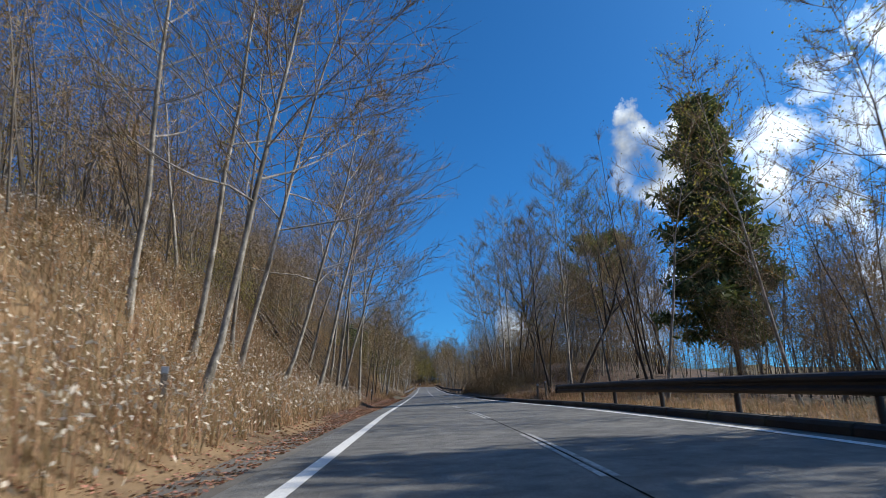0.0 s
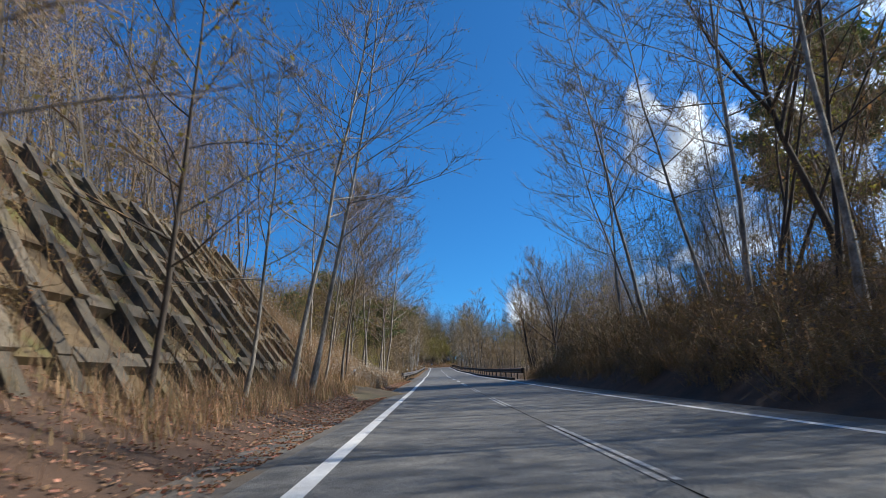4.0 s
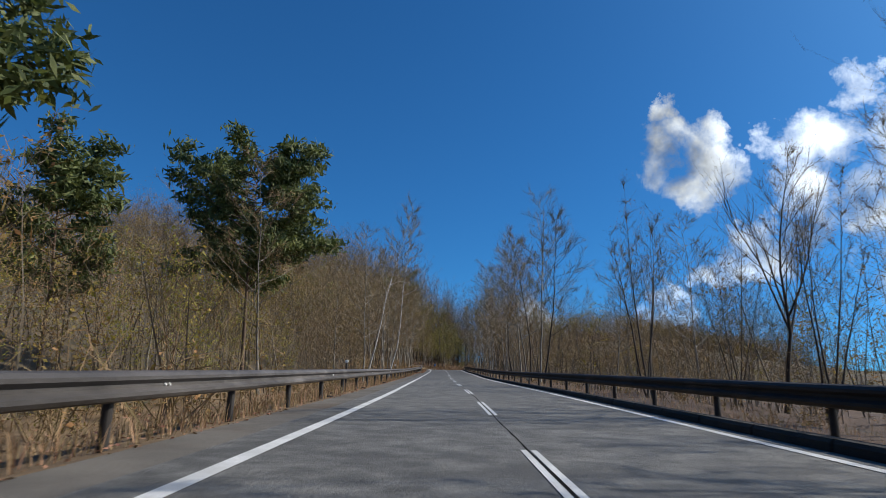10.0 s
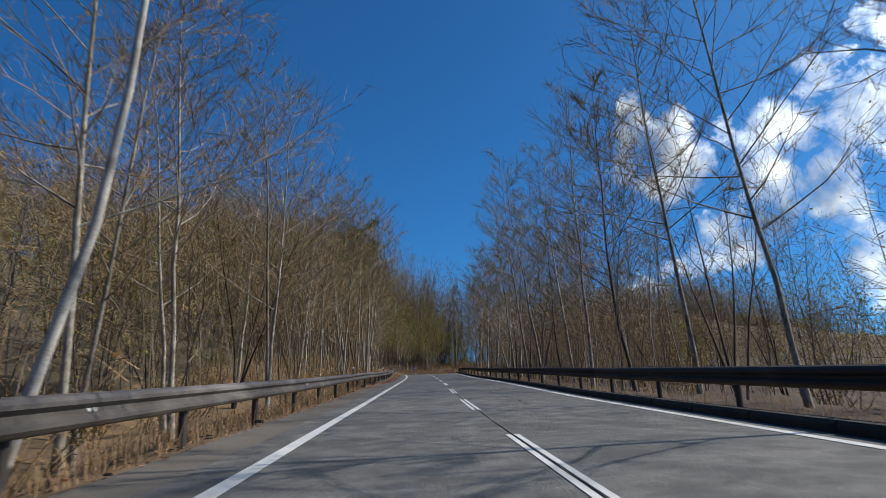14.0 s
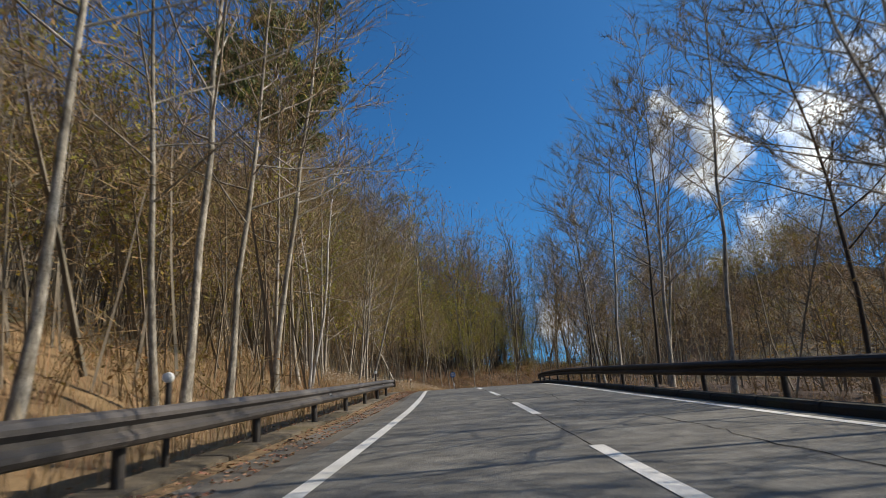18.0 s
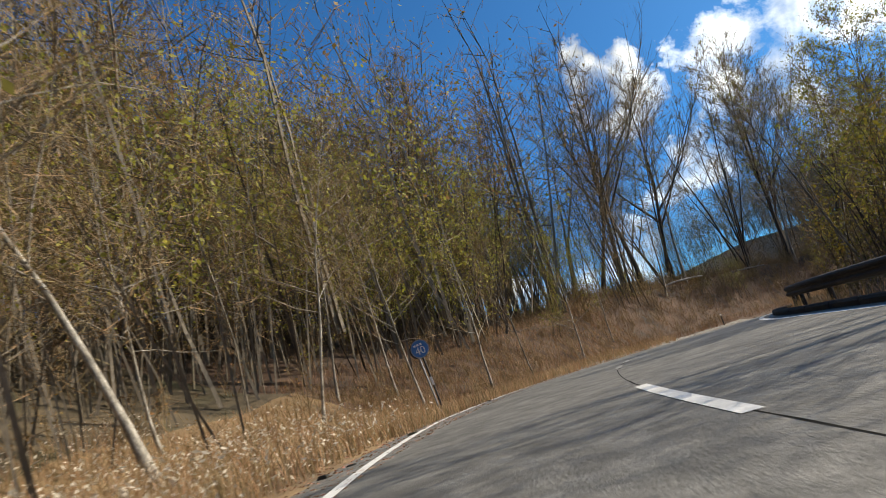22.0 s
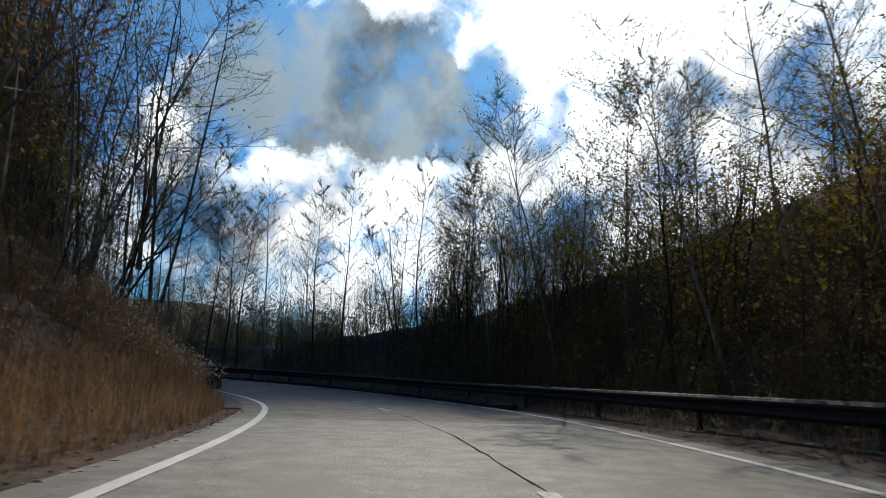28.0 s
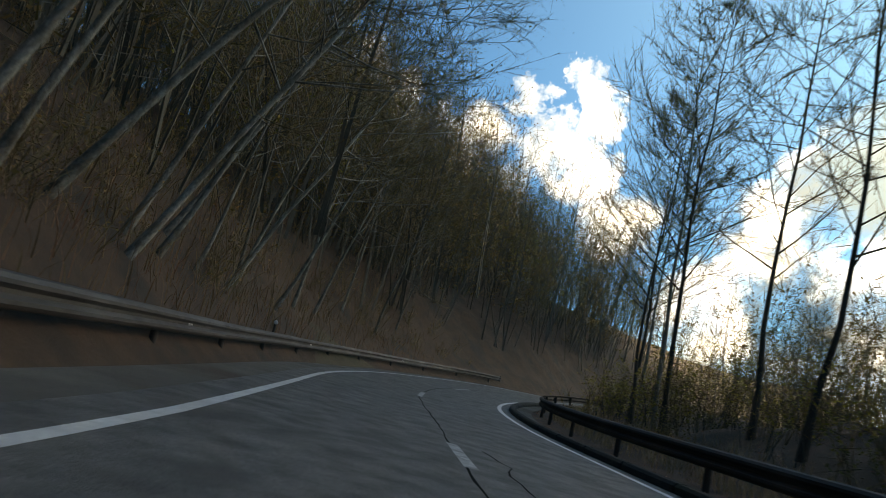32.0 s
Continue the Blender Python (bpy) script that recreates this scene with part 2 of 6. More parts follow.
M_GRASSG = material("dry_grass_ground", (0.17, 0.105, 0.052), (0.28, 0.185, 0.09), 0.95, 0.9, 22.0, 0.9, c3=(0.11, 0.07, 0.035))
M_LITTER = material("leaf_litter_ground", (0.06, 0.033, 0.02), (0.115, 0.064, 0.036), 0.95, 1.3, 26.0, 1.0, c3=(0.035, 0.024, 0.017))
M_WOODG = material("woodland_floor", (0.07, 0.052, 0.028), (0.125, 0.09, 0.05), 0.95, 0.6, 14.0, 0.9, c3=(0.055, 0.052, 0.022))
M_GRAVEL = material("roadside_gravel", (0.16, 0.145, 0.125), (0.30, 0.28, 0.25), 0.9, 5.0, 45.0, 1.0)
M_GRASS = material("dry_grass_blades", (0.30, 0.19, 0.09), (0.50, 0.355, 0.185), 0.8, 0.7, 20.0, 0.0, island=0.45, trans=0.3)
M_STEM = material("dead_brown_stems", (0.20, 0.12, 0.06), (0.34, 0.21, 0.11), 0.9, 0.7, 20.0, 0.0, island=0.45, trans=0.2)
M_PLUME = material("pale_seed_heads", (0.62, 0.55, 0.43), (0.75, 0.68, 0.56), 0.9, 2.0, 30.0, 0.0, island=0.2, trans=0.3)
M_DEADLEAF = material("fallen_leaves", (0.26, 0.13, 0.07), (0.44, 0.26, 0.15), 0.85, 1.0, 20.0, 0.0, island=0.5, trans=0.15)
M_BARK = material("grey_bark", (0.13, 0.11, 0.083), (0.47, 0.43, 0.365), 0.92, 5.0, 26.0, 1.0, grit=0.1, c3=(0.13, 0.11, 0.08), stretch=(1, 1, 0.5), objvar=0.25)
M_BARKM = material("brown_grey_bark", (0.13, 0.105, 0.078), (0.23, 0.195, 0.15), 0.92, 2.2, 30.0, 0.5, c3=(0.10, 0.085, 0.06), stretch=(1, 1, 0.35))
M_BARKD = material("dark_bark", (0.05, 0.038, 0.028), (0.11, 0.085, 0.064), 0.92, 2.5, 26.0, 0.8, c3=(0.045, 0.037, 0.026), stretch=(1, 1, 0.3), objvar=0.25)
M_BIRCH = material("white_birch_bark", (0.36, 0.33, 0.29), (0.58, 0.56, 0.52), 0.8, 1.6, 24.0, 0.5, c3=(0.10, 0.085, 0.07), stretch=(1, 1, 2.2))
M_PINEB = material("red_pine_bark", (0.10, 0.068, 0.046), (0.19, 0.125, 0.085), 0.95, 3.0, 20.0, 1.0, stretch=(1, 1, 0.4))
M_TWIG = material("brown_twigs", (0.20, 0.135, 0.06), (0.31, 0.22, 0.11), 0.9, 2.0, 20.0, 0.0, island=0.35, objvar=0.2)
M_BUD = material("reddish_buds", (0.28, 0.17, 0.06), (0.36, 0.24, 0.085), 0.85, 0.5, 10.0, 0.0, island=0.4, trans=0.4, objvar=0.2)
M_BRUSH = material("distant_twig_haze", (0.22, 0.14, 0.045), (0.32, 0.215, 0.075), 0.9, 0.3, 8.0, 0.0, island=0.4, trans=0.3)
M_LEAF = material("young_green_leaves", (0.25, 0.245, 0.035), (0.37, 0.35, 0.075), 0.7, 0.5, 10.0, 0.0, island=0.35, trans=0.5, objvar=0.2)
M_OLIVE = material("olive_spring_buds", (0.25, 0.205, 0.03), (0.33, 0.27, 0.055), 0.8, 0.3, 10.0, 0.0, island=0.4, trans=0.4, objvar=0.2)
M_NEEDLE = material("pine_needles", (0.068, 0.098, 0.027), (0.15, 0.18, 0.05), 0.7, 0.8, 14.0, 0.0, island=0.45, trans=0.3)
M_RAIL = material("brown_painted_steel", (0.052, 0.046, 0.043), (0.098, 0.088, 0.082), 0.6, 1.6, 40.0, 0.2, c3=(0.125, 0.115, 0.108), metal=0.1, stretch=(1, 1, 3), objvar=0.25)
# near-black copy of the brown steel: the backlit side's shade put into the colour
M_RAIL_SHADED = material("shade_darkened_brown_steel", (0.012, 0.009, 0.008), (0.024, 0.018, 0.015), 0.72, 1.2, 40.0, 0.15, c3=(0.045, 0.035, 0.028))
M_POST = material("dark_steel_post", (0.022, 0.018, 0.016), (0.04, 0.033, 0.029), 0.6, 3.0, 40.0, 0.2, metal=0.1)
M_KERB = material("dark_asphalt_kerb", (0.018, 0.016, 0.014), (0.038, 0.035, 0.03), 0.95, 2.0, 30.0, 0.8, c3=(0.03, 0.032, 0.014), objvar=0.25)
M_CONC = material("weathered_concrete", (0.062, 0.05, 0.034), (0.17, 0.138, 0.098), 0.92, 1.9, 22.0, 1.0, c3=(0.07, 0.055, 0.022), objvar=0.38)
M_MOSS = material("mossy_soil_panel", (0.075, 0.05, 0.026), (0.19, 0.13, 0.065), 0.95, 1.6, 18.0, 1.0, c3=(0.13, 0.125, 0.035), objvar=0.4)
M_WHITE = material("white_reflector_plastic", (0.75, 0.75, 0.73), (0.82, 0.82, 0.8), 0.35, 5.0, 40.0, 0.0)
M_ORANGE = material("orange_reflector", (0.75, 0.25, 0.03), (0.8, 0.3, 0.04), 0.35, 5.0, 40.0, 0.0)
M_BLUE = material("faded_blue_sign_sheet", (0.03, 0.15, 0.40), (0.06, 0.21, 0.5), 0.4, 3.0, 30.0, 0.05)
M_STEEL = material("galvanised_steel", (0.3, 0.3, 0.3), (0.42, 0.42, 0.42), 0.45, 3.0, 40.0, 0.1, metal=0.7)
M_WOOD = material("weathered_wooden_post", (0.10, 0.085, 0.07), (0.19, 0.165, 0.14), 0.95, 6.0, 50.0, 0.6, stretch=(1, 1, 0.2))


# ---------------------------------------------------------------- the road's line
HEADINGS = [-5.21, -3.58, -3.04, -3.42, -3.46, -3.56, -3.56, -3.82, -3.95, -3.74, -4.08, -3.61, -3.03, -4.04, -4.40, -4.05, -3.33, -3.61, -3.59, -3.55, -4.04, -4.21, -3.98, -3.75, -3.58, -2.94, -1.97, -2.25, -4.71, -9.61, -18.98, -33.66, -47.94, -62.98, -76.86, -81.00, -78.63, -70.95, -58.32, -45.50, -36.14, -31.61, -31.37, -41.32, -56.03, -70.89]          # degrees, every 10 m
LEVELS = [-2.38, -1.64, -0.98, -0.39, 0.21, 0.82, 1.45, 2.09, 2.74, 3.42, 4.10, 4.75, 5.44, 6.12, 6.84, 7.58, 8.32, 9.05, 9.79, 10.54, 11.31, 12.13, 12.94, 13.72, 14.52, 15.37, 16.23, 17.03, 17.70, 18.22, 18.55, 18.77, 18.86, 18.90, 18.88, 18.66, 18.40, 18.15, 17.93, 17.87, 17.84, 17.82, 17.85, 18.01, 18.34, 18.85]          # metres, every 10 m
S_MIN, S_MAX = -60.0, 520.0
SF = np.arange(S_MIN, S_MAX + 0.01, 0.5)
_h = np.interp(SF, np.arange(len(HEADINGS)) * 10.0, HEADINGS)
_h[SF > 450] = HEADINGS[-1] - (SF[SF > 450] - 450) * 0.1
_kern = np.ones(9) / 9
_h = np.convolve(np.pad(_h, 4, mode="edge"), _kern, "valid")
_z = np.interp(SF, np.arange(len(LEVELS)) * 10.0, LEVELS)
_z[SF < 0] = LEVELS[0] + SF[SF < 0] * 0.04
_z[SF > 450] = LEVELS[-1] + (SF[SF > 450] - 450) * 0.03
_z = np.convolve(np.pad(_z, 6, mode="edge"), np.ones(13) / 13, "valid")
HD = np.radians(_h)
_dx, _dy = -np.sin(HD) * 0.5, np.cos(HD) * 0.5
CX = np.r_[0, np.cumsum((_dx[1:] + _dx[:-1]) / 2)]
CY = np.r_[0, np.cumsum((_dy[1:] + _dy[:-1]) / 2)]
_i0 = int(np.argmin(np.abs(SF)))
CX, CY = CX - CX[_i0] + (1.25, -0.10)[0], CY - CY[_i0] + (1.25, -0.10)[1]


def at(s, d, h=0.0):
    """World places of road places: s along, d to the right, h above the road."""
    s, d, h = np.broadcast_arrays(np.asarray(s, float), np.asarray(d, float), np.asarray(h, float))
    x, y, z, a = (np.interp(s, SF, v) for v in (CX, CY, _z, HD))
    return np.stack([x + d * np.cos(a), y + d * np.sin(a), z + h], -1)


# edge lines from the middle, every 10 m from 240 m on, where the bends widen and narrow the lanes
WIDE_S = np.arange(240.0, 451.0, 10.0)
LEFT_EDGE = [2.69, 2.67, 2.73, 2.85, 3.14, 3.52, 4.32, 4.47, 3.85, 3.35, 2.98, 2.91, 3.05, 3.08, 3.02, 3.04, 2.76, 2.59, 2.69, 2.88, 2.99, 3.08]
RIGHT_EDGE = [3.06, 3.13, 3.38, 3.76, 3.90, 4.06, 4.19, 3.79, 3.18, 2.61, 2.32, 2.32, 2.97, 3.71, 4.01, 3.88, 3.49, 3.10, 2.78, 2.62, 2.60, 2.62]


def left_line(s):
    return np.interp(s, WIDE_S, LEFT_EDGE)


def right_line(s):
    return np.interp(s, WIDE_S, RIGHT_EDGE)


def widen(s):
    """How far the right edge stands out in the bends."""
    return right_line(s) - RIGHT_EDGE[0]


def heading(s):
    return float(np.degrees(np.interp(s, SF, HD)))


def tab(text):
    v = np.array([float(q) for q in text.replace(";", " ").split()]).reshape(-1, 2)
    return v[:, 0], v[:, 1]


# ground height over the road at set distances to the left and right
LEFT = {4.05: tab("0 -.035"), 6.5: tab("0 1.2; 22 1; 78 .9; 90 .9; 104 .8; 110 .1; 118 -.4; 200 -.5; 215 -.2; 245 .3; 290 .1; 308 .1; 318 .2; 325 .4; 345 .45; 356 .4; 366 .5; 376 1.8; 420 1.9; 450 1.6"),
        10: tab("0 4.6; 22 4.6; 30 5; 78 5; 90 3.6; 104 2.8; 111 1; 120 -.8; 200 -.8; 215 .5; 245 1.5; 265 1.5; 290 .5; 308 .9; 318 3; 325 3.9; 337 3.9; 346 3.4; 356 2.5; 366 2.2; 376 4.4; 390 5; 420 5.4; 450 5"),
        20: tab("0 9.5; 22 10; 78 10; 90 8; 105 5.5; 118 2; 135 -.5; 200 1; 220 4.5; 250 6.5; 265 5; 290 4.5; 312 5.5; 326 5.6; 337 5.2; 346 3.8; 356 2.6; 366 2.4; 380 8; 400 9; 430 11.5"),
        50: tab("0 22; 78 20; 105 8; 150 7; 200 11; 250 14; 275 17; 290 20; 316 20; 322 11; 328 2; 336 -3; 355 -4; 370 -1; 390 5; 415 10; 440 20; 450 21; 485 17; 520 12"),
        130: tab("0 32; 100 22; 200 26; 260 30; 285 38; 314 36; 321 12; 328 -4; 340 -9; 360 -9; 380 -4; 400 2; 430 12; 445 16; 470 14; 520 8")}
RIGHT = {4.05: tab("0 -.035"), 6.5: tab("0 -.35; 26 -.15; 45 0; 57 .25; 64 1.2; 70 1.6; 90 1.3; 99 -.15; 290 -.3; 305 -.1; 325 .15; 350 .2; 370 .2; 385 .5; 400 .4; 440 .3"),
         10: tab("0 -.8; 26 -.3; 45 .05; 56 .6; 66 2.4; 72 3.3; 88 3; 101 -.6; 290 -.8; 305 .6; 322 1.8; 350 2.4; 375 3; 390 3.4; 405 2.2; 440 1.4"),
         20: tab("0 -1; 30 -.5; 56 .8; 75 3; 92 2; 105 -1.4; 290 -1; 305 3; 322 9; 350 14; 372 11; 390 6; 405 3; 440 .5"),
         50: tab("0 -2; 90 -1; 200 -3; 290 -2; 305 1; 330 7; 360 7; 390 1; 410 -2; 440 -4"),
         130: tab("0 -6; 200 -8; 290 -8; 330 0; 360 0; 390 -6; 440 -10")}


def lift(s, d):
    """Ground height over the road's level."""
    s, d = np.broadcast_arrays(np.asarray(s, float), np.asarray(d, float))
    out = np.zeros(s.shape)
    for side, sign in ((LEFT, -1), (RIGHT, 1)):
        xs = sorted(side)
        hs = [np.interp(s, *side[x]) for x in xs]
        x = np.clip(d * sign, 0, xs[-1])
        val = np.full(s.shape, -0.035)
        for a, b, ha, hb in zip(xs[:-1], xs[1:], hs[:-1], hs[1:]):
            f = np.clip((x - a) / (b - a), 0, 1)
            val = np.where(x >= a, ha + (hb - ha) * f, val)
        out = np.where(d * sign >= 0, val, out)
    x = np.abs(d)
    rough = 0.10 * np.sin(s * 0.9 + 1.3 * d) + 0.08 * np.sin(1.7 * s - 0.8 * d) + 0.16 * np.sin(0.31 * s + 0.45 * d)
    return out + rough * np.clip((x - 4.6) / 3, 0, 1)


def spot(s, d, sink=0.05):
    p = at(s, d, lift(s, d) - sink)
    return Vector(p.tolist())


# ---------------------------------------------------------------- mesh helpers
def mesh_of(name, verts, faces, mats, face_mat=None, smooth=False):
    me = bpy.data.meshes.new(name)
    verts = np.asarray(verts, np.float32).reshape(-1, 3)
    faces = [np.asarray(f, np.int32) for f in (faces if isinstance(faces, (list, tuple)) else [faces])]
    faces = [f for f in faces if len(f)]
    me.vertices.add(len(verts))
    me.vertices.foreach_set("co", verts.ravel())
    nl = sum(f.size for f in faces)
    me.loops.add(nl)
    me.loops.foreach_set("vertex_index", np.concatenate([f.ravel() for f in faces]))
    npoly = sum(len(f) for f in faces)
    me.polygons.add(npoly)
    sizes = np.concatenate([np.full(len(f), f.shape[1]) for f in faces])
    starts = np.r_[0, np.cumsum(sizes)[:-1]]
    me.polygons.foreach_set("loop_start", starts.astype(np.int32))
    me.polygons.foreach_set("use_smooth", np.full(npoly, bool(smooth)))
    for m in (mats if isinstance(mats, (list, tuple)) else [mats]):
        me.materials.append(m)
    if face_mat is not None:
        me.polygons.foreach_set("material_index", np.asarray(face_mat, np.int32))
    me.update(calc_edges=True)
    me.validate()
    return me


def child(name, me, parent, label=""):
    ob = new(name, me)
    ob.parent = parent
    return tagged(ob, label) if label else ob


def part(name, bm, mat, parent, label=""):
    me = bpy.data.meshes.new(name)
    bm.to_mesh(me)
    bm.free()
    me.materials.append(mat)
    return child(name, me, parent, label)


def box(bm, x0, x1, y0, y1, z0, z1, bevel=0.0, m=None):
    g = bmesh.ops.create_cube(bm, size=1.0, matrix=Matrix.Translation(((x0 + x1) / 2, (y0 + y1) / 2, (z0 + z1) / 2)) @ Matrix.Diagonal((x1 - x0, y1 - y0, z1 - z0, 1)))
    if bevel:
        es = list({e for v in g["verts"] for e in v.link_edges})
        bmesh.ops.bevel(bm, geom=es, offset=bevel, segments=2, affect="EDGES", profile=0.6)
    if m is not None:
        bmesh.ops.transform(bm, matrix=m, verts=bm.verts)
    return bm


def sweep(profile, s0, s1, step=1.0, closed=True, shift=None):
    """A profile of (d, h) swept along the road from s0 to s1: verts, quads, end caps."""
    n = max(2, int(round((s1 - s0) / step)) + 1)
    ss = np.linspace(s0, s1, n)
    pd = np.array([q[0] for q in profile])
    ph = np.array([q[1] for q in profile])
    dd = pd[None, :] + (shift(ss)[:, None] if shift else 0.0)
    v = at(ss[:, None], dd, ph[None, :]).reshape(-1, 3)
    k = len(profile)
    i = np.arange(n - 1)[:, None] * k
    j = np.arange(k if closed else k - 1)[None, :]
    j2 = (j + 1) % k
    q = np.stack([i + j, i + j2, i + k + j2, i + k + j], -1).reshape(-1, 4)
    return v, q, n, k


def swept_mesh(name, profile, s0, s1, mat, step=1.0, closed=True, shift=None):
    v, q, n, k = sweep(profile, s0, s1, step, closed, shift)
    faces = [q]
    if closed:
        faces.append(np.array([list(range(k))[::-1], list(range((n - 1) * k, n * k))]))
    me = mesh_of(name, v, faces, mat)
    if closed:
        bm = bmesh.new()
        bm.from_mesh(me)
        bmesh.ops.recalc_face_normals(bm, faces=bm.faces[:])
        bm.to_mesh(me)
        bm.free()
    return me


# ---------------------------------------------------------------- ground
D_NEAR = np.array([-30, -26, -22, -19, -16.5, -14.5, -12.5, -11, -10, -9, -8, -7.2, -6.5, -5.8, -5.2, -4.7, -4.3, -4.05, -3.7, -3.5, -3.3, 0, 3.3, 3.5, 3.7, 4.05, 4.3, 4.7, 5.2, 5.8, 6.5, 7.2, 8, 9, 10, 11, 12.5, 14.5, 16.5, 19, 22, 26, 30])


def build_ground():
    ss = np.arange(S_MIN, S_MAX + 0.1, 1.0)
    gs, gd = np.meshgrid(ss, D_NEAR, indexing="ij")
    h = lift(gs, gd)
    h = np.where((gd < right_line(gs) + 0.45) & (gd > -left_line(gs) - 0.5), -0.25, h)
    # on the inside of the bend the strip dips under the wide land
    h = np.where((gs > 285) & (gs < 420) & (gd > 20), h - (gd - 20) * 0.9, h)
    v1 = at(gs, gd, h).reshape(-1, 3)
    n, k = gs.shape
    i = np.arange(n - 1)[:, None] * k
    j = np.arange(k - 1)[None, :]
    q1 = np.stack([i + j, i + j + 1, i + k + j + 1, i + k + j], -1).reshape(-1, 4)
    sc, dc = (gs[:-1, :-1] + 0.5).ravel(), ((gd[:-1, :-1] + gd[1:, 1:]) / 2).ravel()
    litter = ((dc < 0) & (((sc > 20) & (sc < 80)) | ((sc > 79) & (sc < 116) & (dc > -7.5)) | (sc > 306))) | ((dc > 0) & ((sc > 300) | ((sc > 31) & (sc < 98)) | ((sc > 95) & (dc > 4.6))))
    grass = (~litter) & (np.abs(dc) < 13) & ((dc < 0) | (sc < 60) | (sc > 95))
    mi = np.where(litter, 1, np.where(grass, 0, 2))
    mi = np.where((sc > 312) & (sc < 331) & (dc < -3.4) & (dc > -5.4), 3, mi)
    # the wide land: cells grow outwards
    fine = np.arange(-250, 520, 14.0)
    xs = np.r_[-2600, -1800, -1200, -800, -500, -350, fine - 60, 560, 720, 1000, 1500, 2200, 3000]
    ys = np.r_[-2600, -1800, -1200, -800, -500, -300, np.arange(-200, 620, 14.0), 720, 900, 1200, 1700, 2400, 3400]
    gx, gy = np.meshgrid(xs, ys, indexing="ij")
    dist2 = (gx[..., None] - CX[::6]) ** 2 + (gy[..., None] - CY[::6]) ** 2
    near = dist2.argmin(-1)
    s = SF[::6][near]
    a = HD[::6][near]
    d = (gx - CX[::6][near]) * np.cos(a) + (gy - CY[::6][near]) * np.sin(a)
    dn = np.sqrt(dist2.min(-1))
    side = np.where(d < 0, -1.0, 1.0)
    # every stretch of road near enough has its say, so that no edge shows where two stretches meet
    wgt = np.exp(-(np.sqrt(dist2) - dn[..., None]) / (1.5 + 0.13 * dn[..., None]))
    dist = np.minimum(np.sqrt(dist2), 130.0)
    zz = _z[::6] + lift(np.broadcast_to(SF[::6], dist.shape), dist * side[..., None])
    z = (zz * wgt).sum(-1) / wgt.sum(-1)
    z = np.where(dn < 27, z - 1.2 - 3.0 * np.clip((20 - dn) / 20, 0, 1), z)
    z = z + np.clip((dn - 200) / 900, 0, 1) * (18 * np.sin(gx * 0.004 + 1) + 14 * np.sin(gy * 0.005)) - np.clip((dn - 60) / 120, 0, 1) * 0.4
    v2 = np.stack([gx, gy, z], -1).reshape(-1, 3)
    n2, k2 = gx.shape
    i = np.arange(n2 - 1)[:, None] * k2
    j = np.arange(k2 - 1)[None, :]
    q2 = np.stack([i + j, i + k2 + j, i + k2 + j + 1, i + j + 1], -1).reshape(-1, 4) + len(v1)
    me = mesh_of("ground", np.r_[v1, v2], [np.r_[q1, q2]], [M_GRASSG, M_LITTER, M_WOODG, M_GRAVEL], np.r_[mi, np.full(len(q2), 2)], smooth=True)
    tagged(new("ground", me), "brown roadside slopes of dry grass and leaf litter", "ground", kind="structure")


build_ground()

# ---------------------------------------------------------------- road
def road_mesh():
    """The slab, a little wider in the bends."""
    ss = np.arange(S_MIN, S_MAX + 0.1, 1.0)
    lo, hi = -(left_line(ss) + 0.55), right_line(ss) + 0.52
    cols = [lo, lo, lo * 0.5, hi * 0.0, hi * 0.5, hi, hi]
    hs = [-0.2, 0, 0, 0, 0, 0, -0.2]
    v = np.stack([at(ss, c, h) for c, h in zip(cols, hs)], 1).reshape(-1, 3)
    i = np.arange(len(ss) - 1)[:, None] * 7
    j = np.arange(6)[None, :]
    q = np.stack([i + j, i + j + 1, i + 7 + j + 1, i + 7 + j], -1).reshape(-1, 4)
    worn = np.repeat((ss[:-1] > 303) & (ss[:-1] < 368), 6)
    return mesh_of("road", v, [q], [M_ASPHALT, M_ASPHALT2], worn)


road = new("road", road_mesh())
tagged(road, "grey worn asphalt two-lane mountain road", "road", kind="structure")


def stripe(name, d0, d1, s0, s1, mat, parent=road, label="", up=0.006, step=1.0, shift=None):
    prof = [(d0, up), (d1, up)]
    v, q, n, k = sweep(prof, s0, s1, step, closed=False, shift=shift)
    return child(name, mesh_of(name, v, [q], mat), parent, label)


def wobble_stripe(name, d0, width, s0, s1, mat, rng, amp=0.05, up=0.005):
    n = max(4, int((s1 - s0) / 0.35))
    ss = np.linspace(s0, s1, n)
    w = np.cumsum(rng.normal(0, amp * 0.35, n))
    w = w - np.linspace(w[0], w[-1], n) + d0
    ww = width * (0.5 + rng.random(n))
    a = at(ss, w - ww / 2, up)
    b = at(ss, w + ww / 2, up)
    v = np.stack([a, b], 1).reshape(-1, 3)
    i = np.arange(n - 1)[:, None] * 2
    q = (i + np.array([0, 1, 3, 2])[None, :])
    return child(name, mesh_of(name, v, [q], mat), road)


